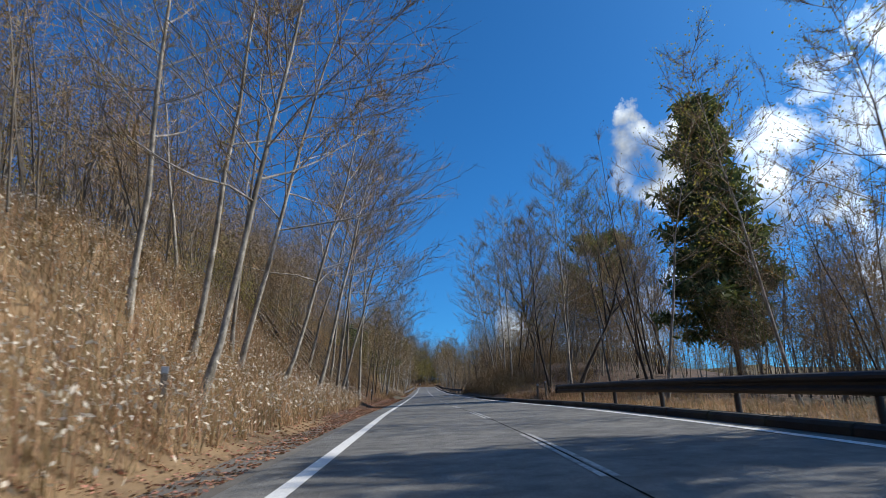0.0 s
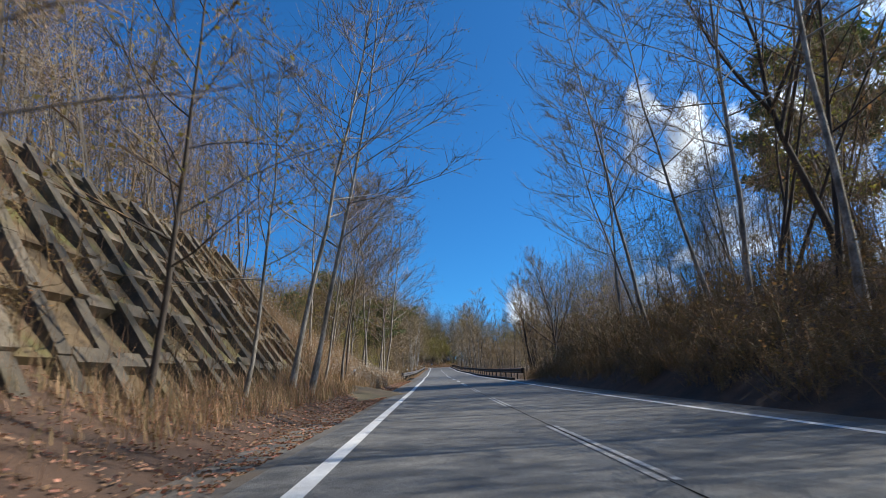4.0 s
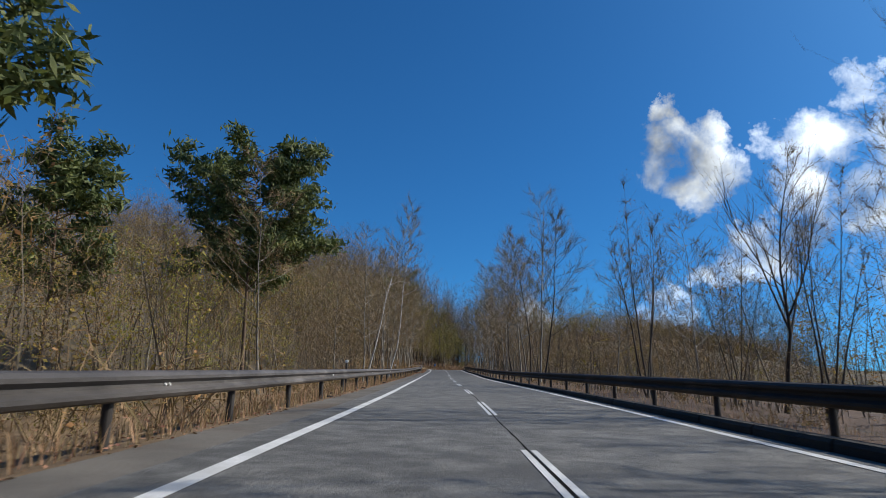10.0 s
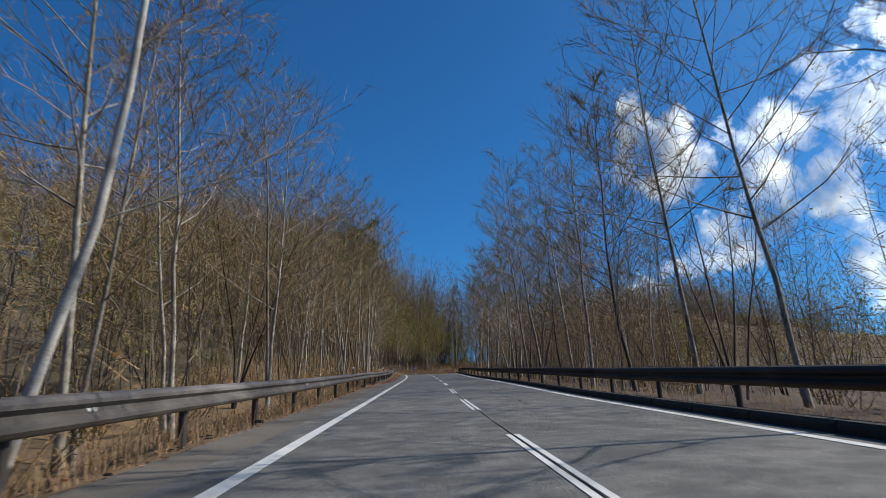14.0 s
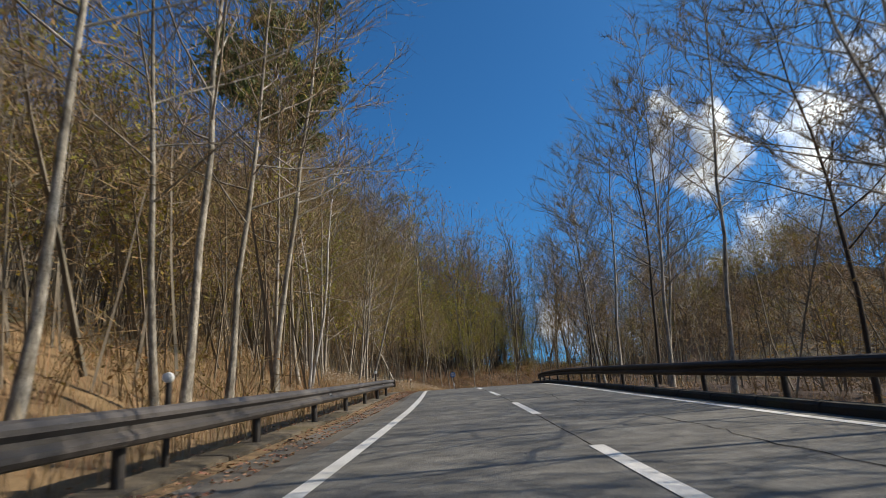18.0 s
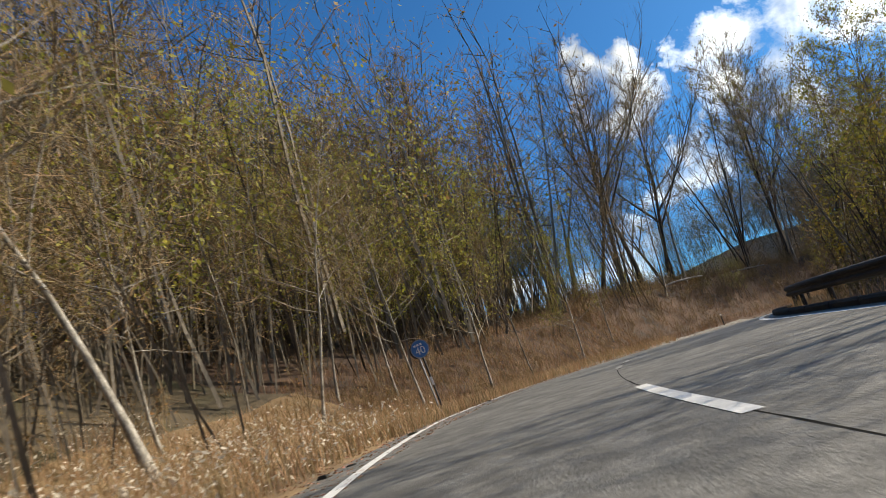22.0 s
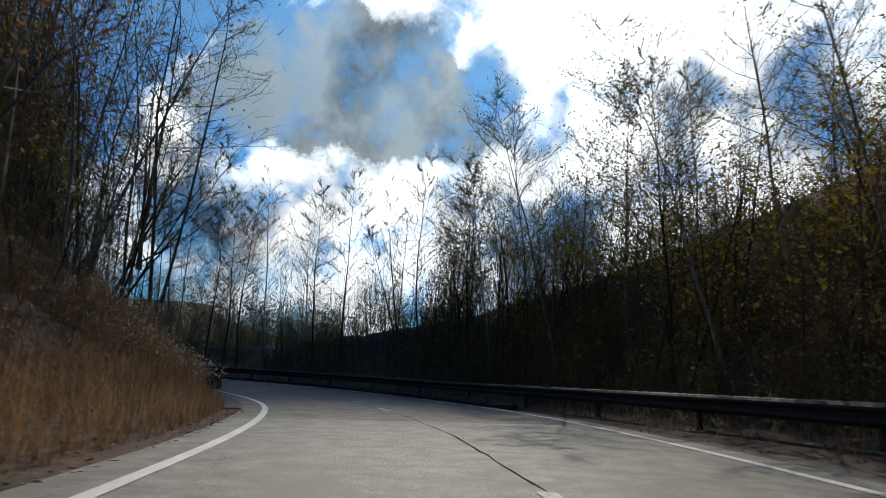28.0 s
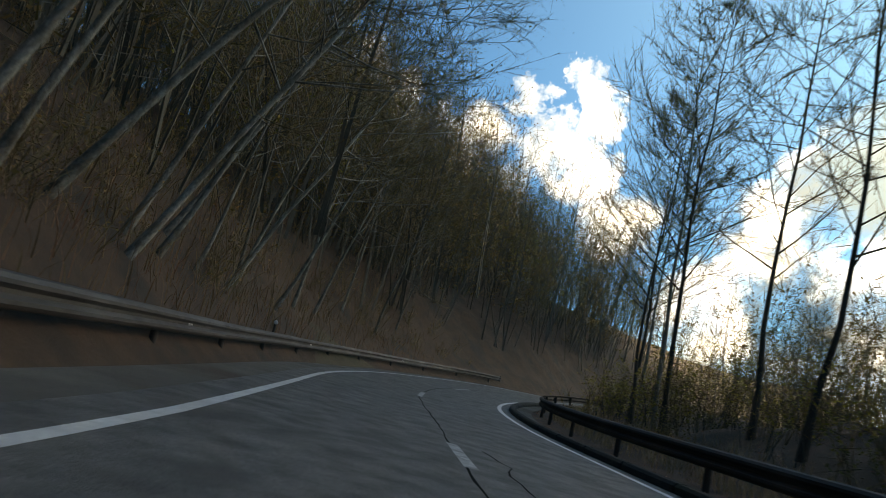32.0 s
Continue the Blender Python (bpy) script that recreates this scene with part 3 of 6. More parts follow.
stripe("edge_line", -0.085, 0.085, S_MIN, 316, M_PAINT, label="white painted edge line", shift=lambda s: -left_line(s))
stripe("edge_line", -0.07, 0.07, 327, S_MAX, M_PAINT, label="white painted edge line", shift=lambda s: -left_line(s))
stripe("edge_line", -0.075, 0.075, S_MIN, S_MAX, M_PAINT, label="white painted edge line", shift=right_line)
for k in range(-32, 1):
    s0 = 277.5 + 10.35 * k
    if not S_MIN < s0:
        continue
    if s0 < 112:
        s0 -= 2.6
    if s0 > 205:
        s0 -= 1.0
    if s0 < 205:
        stripe("centre_dash", -0.085, -0.02, s0, s0 + 4.9, M_PAINT if s0 > 85 else M_PAINT2)
        stripe("centre_dash", 0.02, 0.085, s0, s0 + 4.9, M_PAINT if s0 > 85 else M_PAINT2)
    else:
        stripe("centre_dash", -0.05, 0.11, s0, s0 + 4.9, M_PAINT)
stripe("centre_dash", -0.085, 0.085, 289.2, 293.7, M_PAINT)
for s0, s1 in ((300.6, 302.2), (303.9, 305.1), (312.4, 315.9), (323.8, 325.2), (333.6, 334.6), (345.5, 346.6), (358, 359.5), (371.9, 373.3), (387.6, 388.8), (399.5, 401), (411, 413), (424, 427), (436, 439)):
    stripe("centre_dash", -0.075, 0.075, s0, s1, M_PAINT3 if s0 in (300.6, 323.8) else M_PAINT2)
rng = np.random.default_rng(5)
for s0 in np.arange(-50, 500, 14.0):
    wobble_stripe("tar_seam", 0.0, 0.022 if s0 < 290 else 0.027, s0, s0 + 14.0, M_TAR, rng, 0.012 if s0 < 290 else 0.05, 0.002)
for s0, d0 in ((196, 1.3), (235, 1.6), (248, 1.4), (271, 1.5), (404, 0.4)):
    wobble_stripe("crack", d0, 0.02, s0, s0 + 9, M_TAR, rng, 0.12)

# sealed shoulder, gutter and gravel on the left
def shoulder(s0, s1, d0, d1, shift, label):
    prof = [(d0, -0.3), (d0, -0.012), (d1, -0.012), (d1, -0.3)][::-1]
    tagged(new("shoulder", swept_mesh("shoulder", prof, s0, s1, M_SHOULDER, 1.0, shift=shift)), label, "shoulder", kind="structure")


shoulder(-60, 300, -1.28, -0.552, lambda s: -left_line(s), "narrow dirty paved shoulder beside the edge line")
shoulder(372, 470, -1.4, -0.552, lambda s: -left_line(s), "sandy paved shoulder inside the bend")
shoulder(-60, 480, 0.522, 1.25, right_line, "narrow dirty shoulder behind the kerb")

# ---------------------------------------------------------------- rails
BEAM = [(0.00, 0.0), (0.05, 0.02), (0.085, 0.06), (0.085, 0.10), (0.02, 0.145), (0.02, 0.185), (0.085, 0.23), (0.085, 0.27), (0.05, 0.31), (0.0, 0.33)]


def beam_profile(d, facing, top):
    out = [(d + facing * x, top - 0.33 + h) for x, h in BEAM]
    back = [(d + facing * (x - 0.006), top - 0.33 + h) for x, h in BEAM[::-1]]
    return out + back


def guardrail(s0, s1, d, label, paint):
    """A steel beam in 4 m lengths on posts, facing the road."""
    rail = new("guardrail")
    rail.location = at(s0, d).tolist()
    inv = Matrix.Translation(rail.location).inverted()
    tagged(rail, label, "guardrail", group="roadside guardrails")
    facing = 1 if d < 0 else -1
    wide = (lambda q: 0.6 * widen(q) + 1.3 * np.exp(-((q - 352) / 14.0) ** 2)) if d > 0 else (lambda q: 0.0 * q)
    post_me = bpy.data.meshes.new("post")
    bm = bmesh.new()
    bmesh.ops.create_cone(bm, cap_ends=True, segments=12, radius1=0.06, radius2=0.06, depth=1.2, matrix=Matrix.Translation((0, 0, 0.1)))
    bmesh.ops.create_cone(bm, cap_ends=True, segments=12, radius1=0.06, radius2=0.03, depth=0.03, matrix=Matrix.Translation((0, 0, 0.715)))
    bm.to_mesh(post_me)
    bm.free()
    post_me.materials.append(M_POST)
    br = bpy.data.meshes.new("bracket")
    bm = bmesh.new()
    box(bm, -0.05, 0.05, -0.035, 0.035, 0.5, 0.66, 0.006)
    bm.to_mesh(br)
    bm.free()
    br.materials.append(M_POST)
    s = s0
    while s < s1 - 0.5:
        e = min(s + 4.05, s1)
        b = child("beam", swept_mesh("beam", beam_profile(d, facing, 0.74), s - 0.05, e + 0.05, paint, 1.35, shift=wide), rail)
        b.matrix_parent_inverse = inv
        m = Matrix.Translation(at(s + 0.3, d + wide(s + 0.3) - facing * 0.11, min(0.0, float(lift(s, d)))).tolist())
        p = child("post", post_me, rail)
        p.matrix_parent_inverse, p.matrix_basis = inv, m
        k = child("bracket", br, rail)
        k.matrix_parent_inverse, k.matrix_basis = inv, Matrix.Translation(at(s + 0.3, d + wide(s + 0.3) - facing * 0.05, 0).tolist()) @ pose(0, 0, 0, 0, 0, heading(s))
        if d < 0 and int(s / 4.05) % 3 == 0:
            for off in (-0.06, 0.06):
                bm = bmesh.new()
                bmesh.ops.create_cone(bm, cap_ends=True, segments=10, radius1=0.022, radius2=0.018, depth=0.02, matrix=pose(0, 0, 0, 0, 90, 0))
                o = part("reflector", bm, M_WHITE, rail, "small white round reflector")
                o.matrix_parent_inverse, o.matrix_basis = inv, Matrix.Translation(at(s + 1.4 + off, d + facing * 0.035, 0.575).tolist()) @ pose(0, 0, 0, 0, 0, heading(s))
        s = e
    # rounded end wings
    for se, way in ((s0, -1), (s1, 1)):
        bm = bmesh.new()
        bmesh.ops.create_cone(bm, cap_ends=False, segments=16, radius1=0.14, radius2=0.14, depth=0.36, matrix=pose(0, 0, 0.575))
        bmesh.ops.delete(bm, geom=[v for v in bm.verts if v.co.y * way < -0.02], context="VERTS")
        bmesh.ops.solidify(bm, geom=bm.faces[:], thickness=0.008)
        w = part("end_wing", bm, paint, rail)
        w.matrix_parent_inverse, w.matrix_basis = inv, Matrix.Translation(at(se, d + wide(se), 0).tolist()) @ pose(0, 0, 0, 0, 0, heading(se))
    return rail


# the two right-hand rails carry their shade in the steel's colour
guardrail(-44, 29.0, 4.4, "brown corrugated steel guardrail with shade in its colour, ending beside the open grass", M_RAIL_SHADED)
guardrail(99.0, 450.0, 4.4, "long brown corrugated steel guardrail with shade in its colour, behind the kerb", M_RAIL_SHADED)
guardrail(108.7, 265.5, -4.3, "grey-brown corrugated steel guardrail on round posts beside dry grass", M_RAIL)
guardrail(373.6, 452.0, -4.3, "grey corrugated steel guardrail round the inside of the bend", M_RAIL)


# ---------------------------------------------------------------- trees
def tube(pts, rad, sides):
    pts = np.asarray(pts, float)
    n = len(pts)
    tan = np.gradient(pts, axis=0)
    tan /= np.linalg.norm(tan, axis=1)[:, None] + 1e-9
    ref = np.where(np.abs(tan[:, 2:3]) > 0.9, np.array([[1.0, 0, 0]]), np.array([[0, 0, 1.0]]))
    u = np.cross(tan, ref)
    u /= np.linalg.norm(u, axis=1)[:, None] + 1e-9
    w = np.cross(tan, u)
    ang = np.arange(sides) * 2 * math.pi / sides
    ring = pts[:, None, :] + (u[:, None, :] * np.cos(ang)[None, :, None] + w[:, None, :] * np.sin(ang)[None, :, None]) * np.asarray(rad)[:, None, None]
    i = np.arange(n - 1)[:, None] * sides
    j = np.arange(sides)[None, :]
    j2 = (j + 1) % sides
    q = np.stack([i + j, i + j2, i + sides + j2, i + sides + j], -1).reshape(-1, 4)
    return ring.reshape(-1, 3), q


class Bag:
    """Collects quads."""

    def __init__(self):
        self.v, self.q, self.n = [], [], 0

    def add(self, v, q):
        self.v.append(v)
        self.q.append(q + self.n)
        self.n += len(v)

    def arrays(self):
        return (np.concatenate(self.v), np.concatenate(self.q)) if self.v else (np.zeros((0, 3)), np.zeros((0, 4), int))


def curve(rng, p0, way, length, k, bend_up, wander):
    pts = [np.array(p0, float)]
    way = np.array(way, float)
    way /= np.linalg.norm(way)
    for _ in range(k - 1):
        way = way + np.array([0, 0, bend_up]) / k + rng.normal(0, wander, 3)
        way /= np.linalg.norm(way)
        pts.append(pts[-1] + way * length / (k - 1))
    return np.array(pts)


def flakes(rng, centres, size, flat=0.6):
    """Small four-cornered leaves about the given places."""
    n = len(centres)
    a = rng.normal(0, 1, (n, 3))
    a /= np.linalg.norm(a, axis=1)[:, None]
    b = rng.normal(0, 1, (n, 3))
    b = np.cross(a, b)
    b /= np.linalg.norm(b, axis=1)[:, None]
    sz = size * (0.6 + 0.8 * rng.random((n, 1)))
    v = np.stack([centres - a * sz, centres - b * sz * flat, centres + a * sz, centres + b * sz * flat], 1).reshape(-1, 3)
    return v, np.arange(4 * n).reshape(-1, 4)


def sliver(rng, a, b, width):
    side = np.cross(b - a, rng.normal(0, 1, 3))
    side *= width / (np.linalg.norm(side) + 1e-9)
    return np.array([a - side, a + side, b + side * 0.4, b - side * 0.4]), np.array([[0, 1, 2, 3]])


def sprays(rng, p, length, width, way=None):
    """Fine end twigs: slim pointed slivers that run out along the branch, or up and out."""
    n = len(p)
    if way is None:
        way = rng.normal(0, 0.6, (n, 3)) + np.array([0, 0, 0.55])
    else:
        way = way / (np.linalg.norm(way, axis=1)[:, None] + 1e-9) + rng.normal(0, 0.42, (n, 3)) + np.array([0, 0, 0.12])
    way /= np.linalg.norm(way, axis=1)[:, None]
    side = np.cross(way, rng.normal(0, 1, (n, 3)))
    side /= np.linalg.norm(side, axis=1)[:, None]
    ln = length * (0.4 + 0.9 * rng.random((n, 1)))
    a = p - way * ln * 0.2
    v = np.stack([a - side * width, a + side * width, a + way * ln], 1).reshape(-1, 3)
    return v, np.arange(3 * n).reshape(-1, 3), a + way * ln * 0.8


def grow(seed, height, r0, limbs, first, spread, rise, subs=4, twigs=4, stems=1, wander=0.05, leaf=0, leaf_size=0.06, leaf_spread=0.12, fork=0.0, spray=1500, spray_len=0.62, spray_w=0.0048):
    """A leafless tree: trunk and limbs, twigs, buds or leaves, and the finest twigs, as sets of faces."""
    rng = np.random.default_rng(seed)
    wood, thin, tips, ways = Bag(), Bag(), [], []
    for st in range(stems):
        lean = rng.normal(0, 0.04 if stems == 1 else 0.2, 2)
        hh = height * (1 if st == 0 else 0.7 + 0.25 * rng.random())
        k = 10
        base = np.array([rng.normal(0, 0.12), rng.normal(0, 0.12), -0.25]) if stems > 1 else np.array([0, 0, -0.25])
        trunk = curve(rng, base, (lean[0], lean[1], 1), hh, k, 0.1, wander)
        rr = r0 * (1 if stems == 1 else 0.7)
        rad = rr * (1 - np.linspace(0, 1, k) ** 0.85 * 0.94)
        rad[0] *= 1.45
        wood.add(*tube(trunk, rad, 7))
        nl = max(4, limbs // stems)
        a = rng.random() * 6.28
        for li in range(nl):
            u = first + (0.985 - first) * (li + rng.random() * 0.8) / nl
            f = u * (k - 1)
            i = min(int(f), k - 2)
            p = trunk[i] + (trunk[i + 1] - trunk[i]) * (f - i)
            r = rr * (1 - u ** 0.85 * 0.94) * 0.5
            a += 2.4 + rng.normal(0, 0.5)
            el = rise + 0.35 * u + rng.normal(0, 0.14)
            ln = hh * spread * (1.12 - u) ** 0.8 * (0.55 + 0.75 * rng.random())
            if fork and li < 4:
                ln, r, el = hh * fork * (0.75 + 0.35 * rng.random()), rr * 0.55, 0.85 + rng.random() * 0.3
            limb = curve(rng, p, (math.cos(a) * math.cos(el), math.sin(a) * math.cos(el), math.sin(el)), ln, 5, 0.25, 0.09)
            wood.add(*tube(limb, np.linspace(max(r, 0.012), 0.006, len(limb)), 4))
            ns = subs * 2 if fork and li < 4 else subs
            for si in range(ns):
                v = 0.22 + 0.78 * (si + rng.random()) / ns
                f2 = v * (len(limb) - 1)
                j = min(int(f2), len(limb) - 2)
                q = limb[j] + (limb[j + 1] - limb[j]) * (f2 - j)
                along = (limb[j + 1] - limb[j]) / (np.linalg.norm(limb[j + 1] - limb[j]) + 1e-6)
                out = np.cross(along, (0, 0, 1.0)) * (1 if si % 2 else -1)
                way = along + out * (0.55 + 0.4 * rng.random()) + rng.normal(0, 0.22, 3) + np.array([0, 0, 0.12])
                l2 = ln * 0.48 * (1.25 - v * 0.7) * (0.6 + 0.6 * rng.random())
                sub_c = curve(rng, q, way, l2, 3, 0.15, 0.12)
                thin.add(*tube(sub_c, np.linspace(max(0.008, r * 0.3), 0.004, 3), 3))
                for m in range(2):
                    for w in (0.35, 0.75, 1.0):
                        tips.append(sub_c[m] + (sub_c[m + 1] - sub_c[m]) * w)
                        ways.append(sub_c[m + 1] - sub_c[m])
                for ti in range(twigs):
                    w = 0.15 + 0.85 * rng.random()
                    f3 = w * 2
                    m = min(int(f3), 1)
                    q3 = sub_c[m] + (sub_c[m + 1] - sub_c[m]) * (f3 - m)
                    w3 = (sub_c[m + 1] - sub_c[m]) / (np.linalg.norm(sub_c[m + 1] - sub_c[m]) + 1e-6) + rng.normal(0, 0.5, 3) + np.array([0, 0, 0.12])
                    tw = curve(rng, q3, w3, l2 * 0.55 * (0.5 + rng.random()), 2, 0, 0)
                    thin.add(*sliver(rng, tw[0], tw[1], 0.0055))
                    for w in (0.4, 0.7, 1.0):
                        tips.append(tw[0] + (tw[1] - tw[0]) * w)
                        ways.append(w3)
    tips, ways = np.array(tips), np.array(ways)
    pick = rng.integers(0, len(tips), spray)
    sv, sq, ends = sprays(rng, tips[pick], spray_len, spray_w, ways[pick])
    lv = lq = None
    if leaf:
        c = ends[rng.integers(0, len(ends), leaf)] + rng.normal(0, leaf_spread, (leaf, 3))
        lv, lq = flakes(rng, c, leaf_size)
    return wood.arrays(), thin.arrays(), (lv, lq), (sv, sq)


def crown_mesh(grown, leaf_mat):
    """Twigs, buds or leaves, and finest twigs in one mesh."""
    (tv, tq), (lv, lq), (sv, sq) = grown[1:]
    if lv is None:
        return mesh_of("crown", np.r_[tv, sv], [tq, sq + len(tv)], M_TWIG)
    return mesh_of("crown", np.r_[tv, lv, sv], [np.r_[tq, lq + len(tv)], sq + len(tv) + len(lv)], [M_TWIG, leaf_mat], np.r_[np.zeros(len(tq)), np.ones(len(lq)), np.zeros(len(sq))])


def pine(seed, height, bare, width, tiers, cone):
    """Trunk, boughs and needle tufts of a pine (cone 0: flat-topped; 1: pointed)."""
    rng = np.random.default_rng(seed)
    wood = Bag()
    k = 9
    trunk = curve(rng, (0, 0, -0.25), (rng.normal(0, .015), rng.normal(0, .015), 1), height, k, 0.1, 0.01 if cone else 0.035)
    wood.add(*tube(trunk, 0.12 * (1 - np.linspace(0, 1, k) * 0.85) * height / 13, 8))
    cs = []
    for b in range(tiers):
        u = bare + (0.98 - bare) * (b + rng.random()) / tiers
        f = u * (k - 1)
        i = min(int(f), k - 2)
        p = trunk[i] + (trunk[i + 1] - trunk[i]) * (f - i)
        a = rng.random() * 2 * math.pi
        w = width * (((1.03 - u) / (1.03 - bare)) ** 0.85 if cone else (0.55 + 0.6 * math.sin(math.pi * min(1, (u - bare) / (1 - bare) * 0.75 + 0.15)))) * (0.6 + 0.5 * rng.random())
        el = 0.05 if cone else 0.3
        bough = curve(rng, p, (math.cos(a), math.sin(a), el), w, 5, 0.25, 0.08)
        wood.add(*tube(bough, np.linspace(0.05, 0.012, 5), 4))
        for m in range(2 if not cone else 1, 5):
            nclump = 3 if m < 4 else 4
            for _ in range(nclump):
                if cone and rng.random() < 0.3:
                    continue
                cs.append(bough[m] + rng.normal(0, 0.28, 3) * np.array([1, 1, 0.45]) + np.array([0, 0, 0.1]))
    cs = np.array(cs)
    n = 34
    c = np.repeat(cs, n, 0) + rng.normal(0, 0.33, (len(cs) * n, 3)) * np.array([1, 1, 0.55])
    v, q = flakes(rng, c, 0.24, 0.26)
    return wood.arrays(), (v, q)


KINDS = {
    "alder_a": (grow(11, 12.0, 0.07, 28, 0.30, 0.33, 0.35, 5, 4, leaf=500, leaf_size=0.022), M_BARK, M_OLIVE, "tall slender grey-barked tree, nearly bare in spring"),
    "alder_b": (grow(12, 13.0, 0.076, 28, 0.34, 0.33, 0.4, 5, 4, leaf=800, leaf_size=0.024), M_BARK, M_OLIVE, "tall slender grey-barked tree with first buds"),
    "alder_c": (grow(13, 10.5, 0.06, 26, 0.28, 0.34, 0.35, 5, 4, leaf=600, leaf_size=0.024), M_BARK, M_BUD, "slim grey-barked tree with reddish buds"),
    "alder_d": (grow(14, 11.5, 0.068, 26, 0.36, 0.34, 0.3, 5, 4, leaf=1300, leaf_size=0.036, leaf_spread=0.16), M_BARK, M_LEAF, "tall slender tree with sparse young green leaves"),
    "oak_a": (grow(21, 12.0, 0.12, 22, 0.25, 0.36, 0.6, 6, 4, wander=0.07, fork=0.6, spray=1900), M_BARKD, None, "dark spreading bare broadleaf tree"),
    "oak_b": (grow(22, 13.0, 0.125, 22, 0.3, 0.34, 0.65, 6, 4, wander=0.08, leaf=700, leaf_size=0.03, fork=0.56, spray=1900), M_BARKD, M_BUD, "dark spreading broadleaf tree with brown buds"),
    "clump_a": (grow(31, 10.0, 0.078, 30, 0.3, 0.25, 0.6, 4, 4, stems=3, leaf=800, leaf_size=0.03), M_BARKD, M_OLIVE, "many-stemmed bare tree with olive buds"),
    "clump_b": (grow(32, 11.0, 0.085, 36, 0.35, 0.24, 0.6, 4, 4, stems=4, leaf=600, leaf_size=0.028), M_BARKD, M_BUD, "many-stemmed dark bare tree"),
    "young_a": (grow(41, 6.5, 0.05, 18, 0.25, 0.3, 0.35, 4, 3, leaf=900, leaf_size=0.04, spray=700, spray_len=0.45), M_BARK, M_LEAF, "young slim tree with fresh yellow-green leaves"),
    "young_b": (grow(42, 7.0, 0.05, 20, 0.25, 0.3, 0.4, 4, 3, leaf=600, leaf_size=0.03, spray=800, spray_len=0.45), M_BARKD, M_OLIVE, "young slim tree with olive buds"),
    "green_a": (grow(51, 9.5, 0.08, 26, 0.22, 0.3, 0.35, 5, 4, leaf=2600, leaf_size=0.045, leaf_spread=0.2), M_BARK, M_LEAF, "spring tree hazed with yellow-green young leaves"),
    "alder_e": (grow(15, 11.5, 0.07, 30, 0.3, 0.34, 0.4, 5, 4, spray=2600, spray_w=0.0058), M_BARKD, None, "slender dark tree with a dense crown of fine twigs"),
    "alder_bent": (grow(17, 12.5, 0.09, 15, 0.32, 0.34, 0.4, 4, 4, wander=0.06, spray=900), M_BARK, None, "stout grey-barked bare tree leaning away from the road"),
    "birch_a": (grow(61, 11.0, 0.056, 20, 0.45, 0.22, 0.5, 4, 3, spray=1100), M_BIRCH, None, "white-barked bare birch with dark marks"),
}
PROTO = {}
for key, (grown, bark, leafm, label) in KINDS.items():
    PROTO[key] = [mesh_of("trunk", grown[0][0], [grown[0][1]], bark, smooth=True), crown_mesh(grown, leafm), label]
for key, args, label in (("pine_a", (71, 15.0, 0.42, 3.7, 32, 0), "tall red pine with a broad dark green crown"), ("pine_b", (72, 13.0, 0.35, 3.2, 30, 0), "red pine with layered dark green boughs"),
                         ("pine_big", (75, 15.0, 0.42, 5.4, 64, 0), "tall broad-crowned pine standing over the budding woods"), ("pine_tall", (74, 17.0, 0.66, 4.0, 26, 0), "tall pine with a flat broad crown at the top"), ("conifer", (73, 16.0, 0.16, 3.5, 96, 1), "tall dark green pointed conifer above bare trees")):
    (wv, wq), (nv, nq) = pine(*args)
    PROTO[key] = [mesh_of("trunk", wv, [wq], M_PINEB, smooth=True), mesh_of("crown", nv, [nq], M_NEEDLE), label]
TREES = [0]


# ---------------------------------------------------------------- the cloud that stands before the sun over the second bend
def cloud(x, y, z, height):
    """Puffs on a flat base, far up along the sun's direction from a place on the ground."""
    rng = np.random.default_rng(3)
    k = height / sun_dir.z
    ob = new("cloud")
    ob.location = Vector((x, y, z)) + sun_dir * k
    bm = bmesh.new()
    for _ in range(90):
        u, v = np.clip(rng.normal(0, 0.42, 2), -0.75, 0.75)
        r = 17 * (0.6 + 0.7 * rng.random()) * (1.15 - 0.35 * min(1.0, math.hypot(u, v)))
        g = bmesh.ops.create_icosphere(bm, subdivisions=3, radius=r, matrix=Matrix.Translation((u * 56, v * 70, rng.random() * 12)))
        for w in g["verts"]:
            w.co += w.co.normalized() * (1.6 * math.sin(w.co.x * 0.31 + u * 9) * math.sin(w.co.y * 0.27) + 1.1 * math.sin(w.co.z * 0.55 + w.co.x * 0.4))
            w.co.z = max(w.co.z, -5.0 + 0.1 * w.co.z)
    part("vapour", bm, M_CLOUD, ob)
    for p in ob.children[0].data.polygons:
        p.use_smooth = True
    tagged(ob, "white cumulus cloud crossing the sun", "cloud", kind="structure")


M_CLOUD = material("cloud_vapour", (0.85, 0.86, 0.88), (0.92, 0.92, 0.93), 1.0, 0.05, 0.3, 0.0, trans=0.92)
cloud(144, 366, 20, 1250)


def plant(kind, s, d, scale=1.0, lean=(0, 0), turn=None, label=None, group="roadside trees"):
    """lean: degrees towards the right of the road, and ahead."""
    trunk_me, crown_me, text = PROTO[kind]
    ob = new("tree")
    r = turn if turn is not None else (TREES[0] * 137.5) % 360
    h = heading(s)
    ob.matrix_basis = Matrix.Translation(spot(s, d)) @ pose(0, 0, 0, 0, 0, h) @ pose(0, 0, 0, -lean[1], lean[0], 0) @ pose(0, 0, 0, 0, 0, r) @ Matrix.Diagonal((scale, scale, scale, 1))
    child("trunk", trunk_me, ob)
    child("crown", crown_me, ob)
    tagged(ob, label or text, "tree", group=group)
    TREES[0] += 1
    return ob


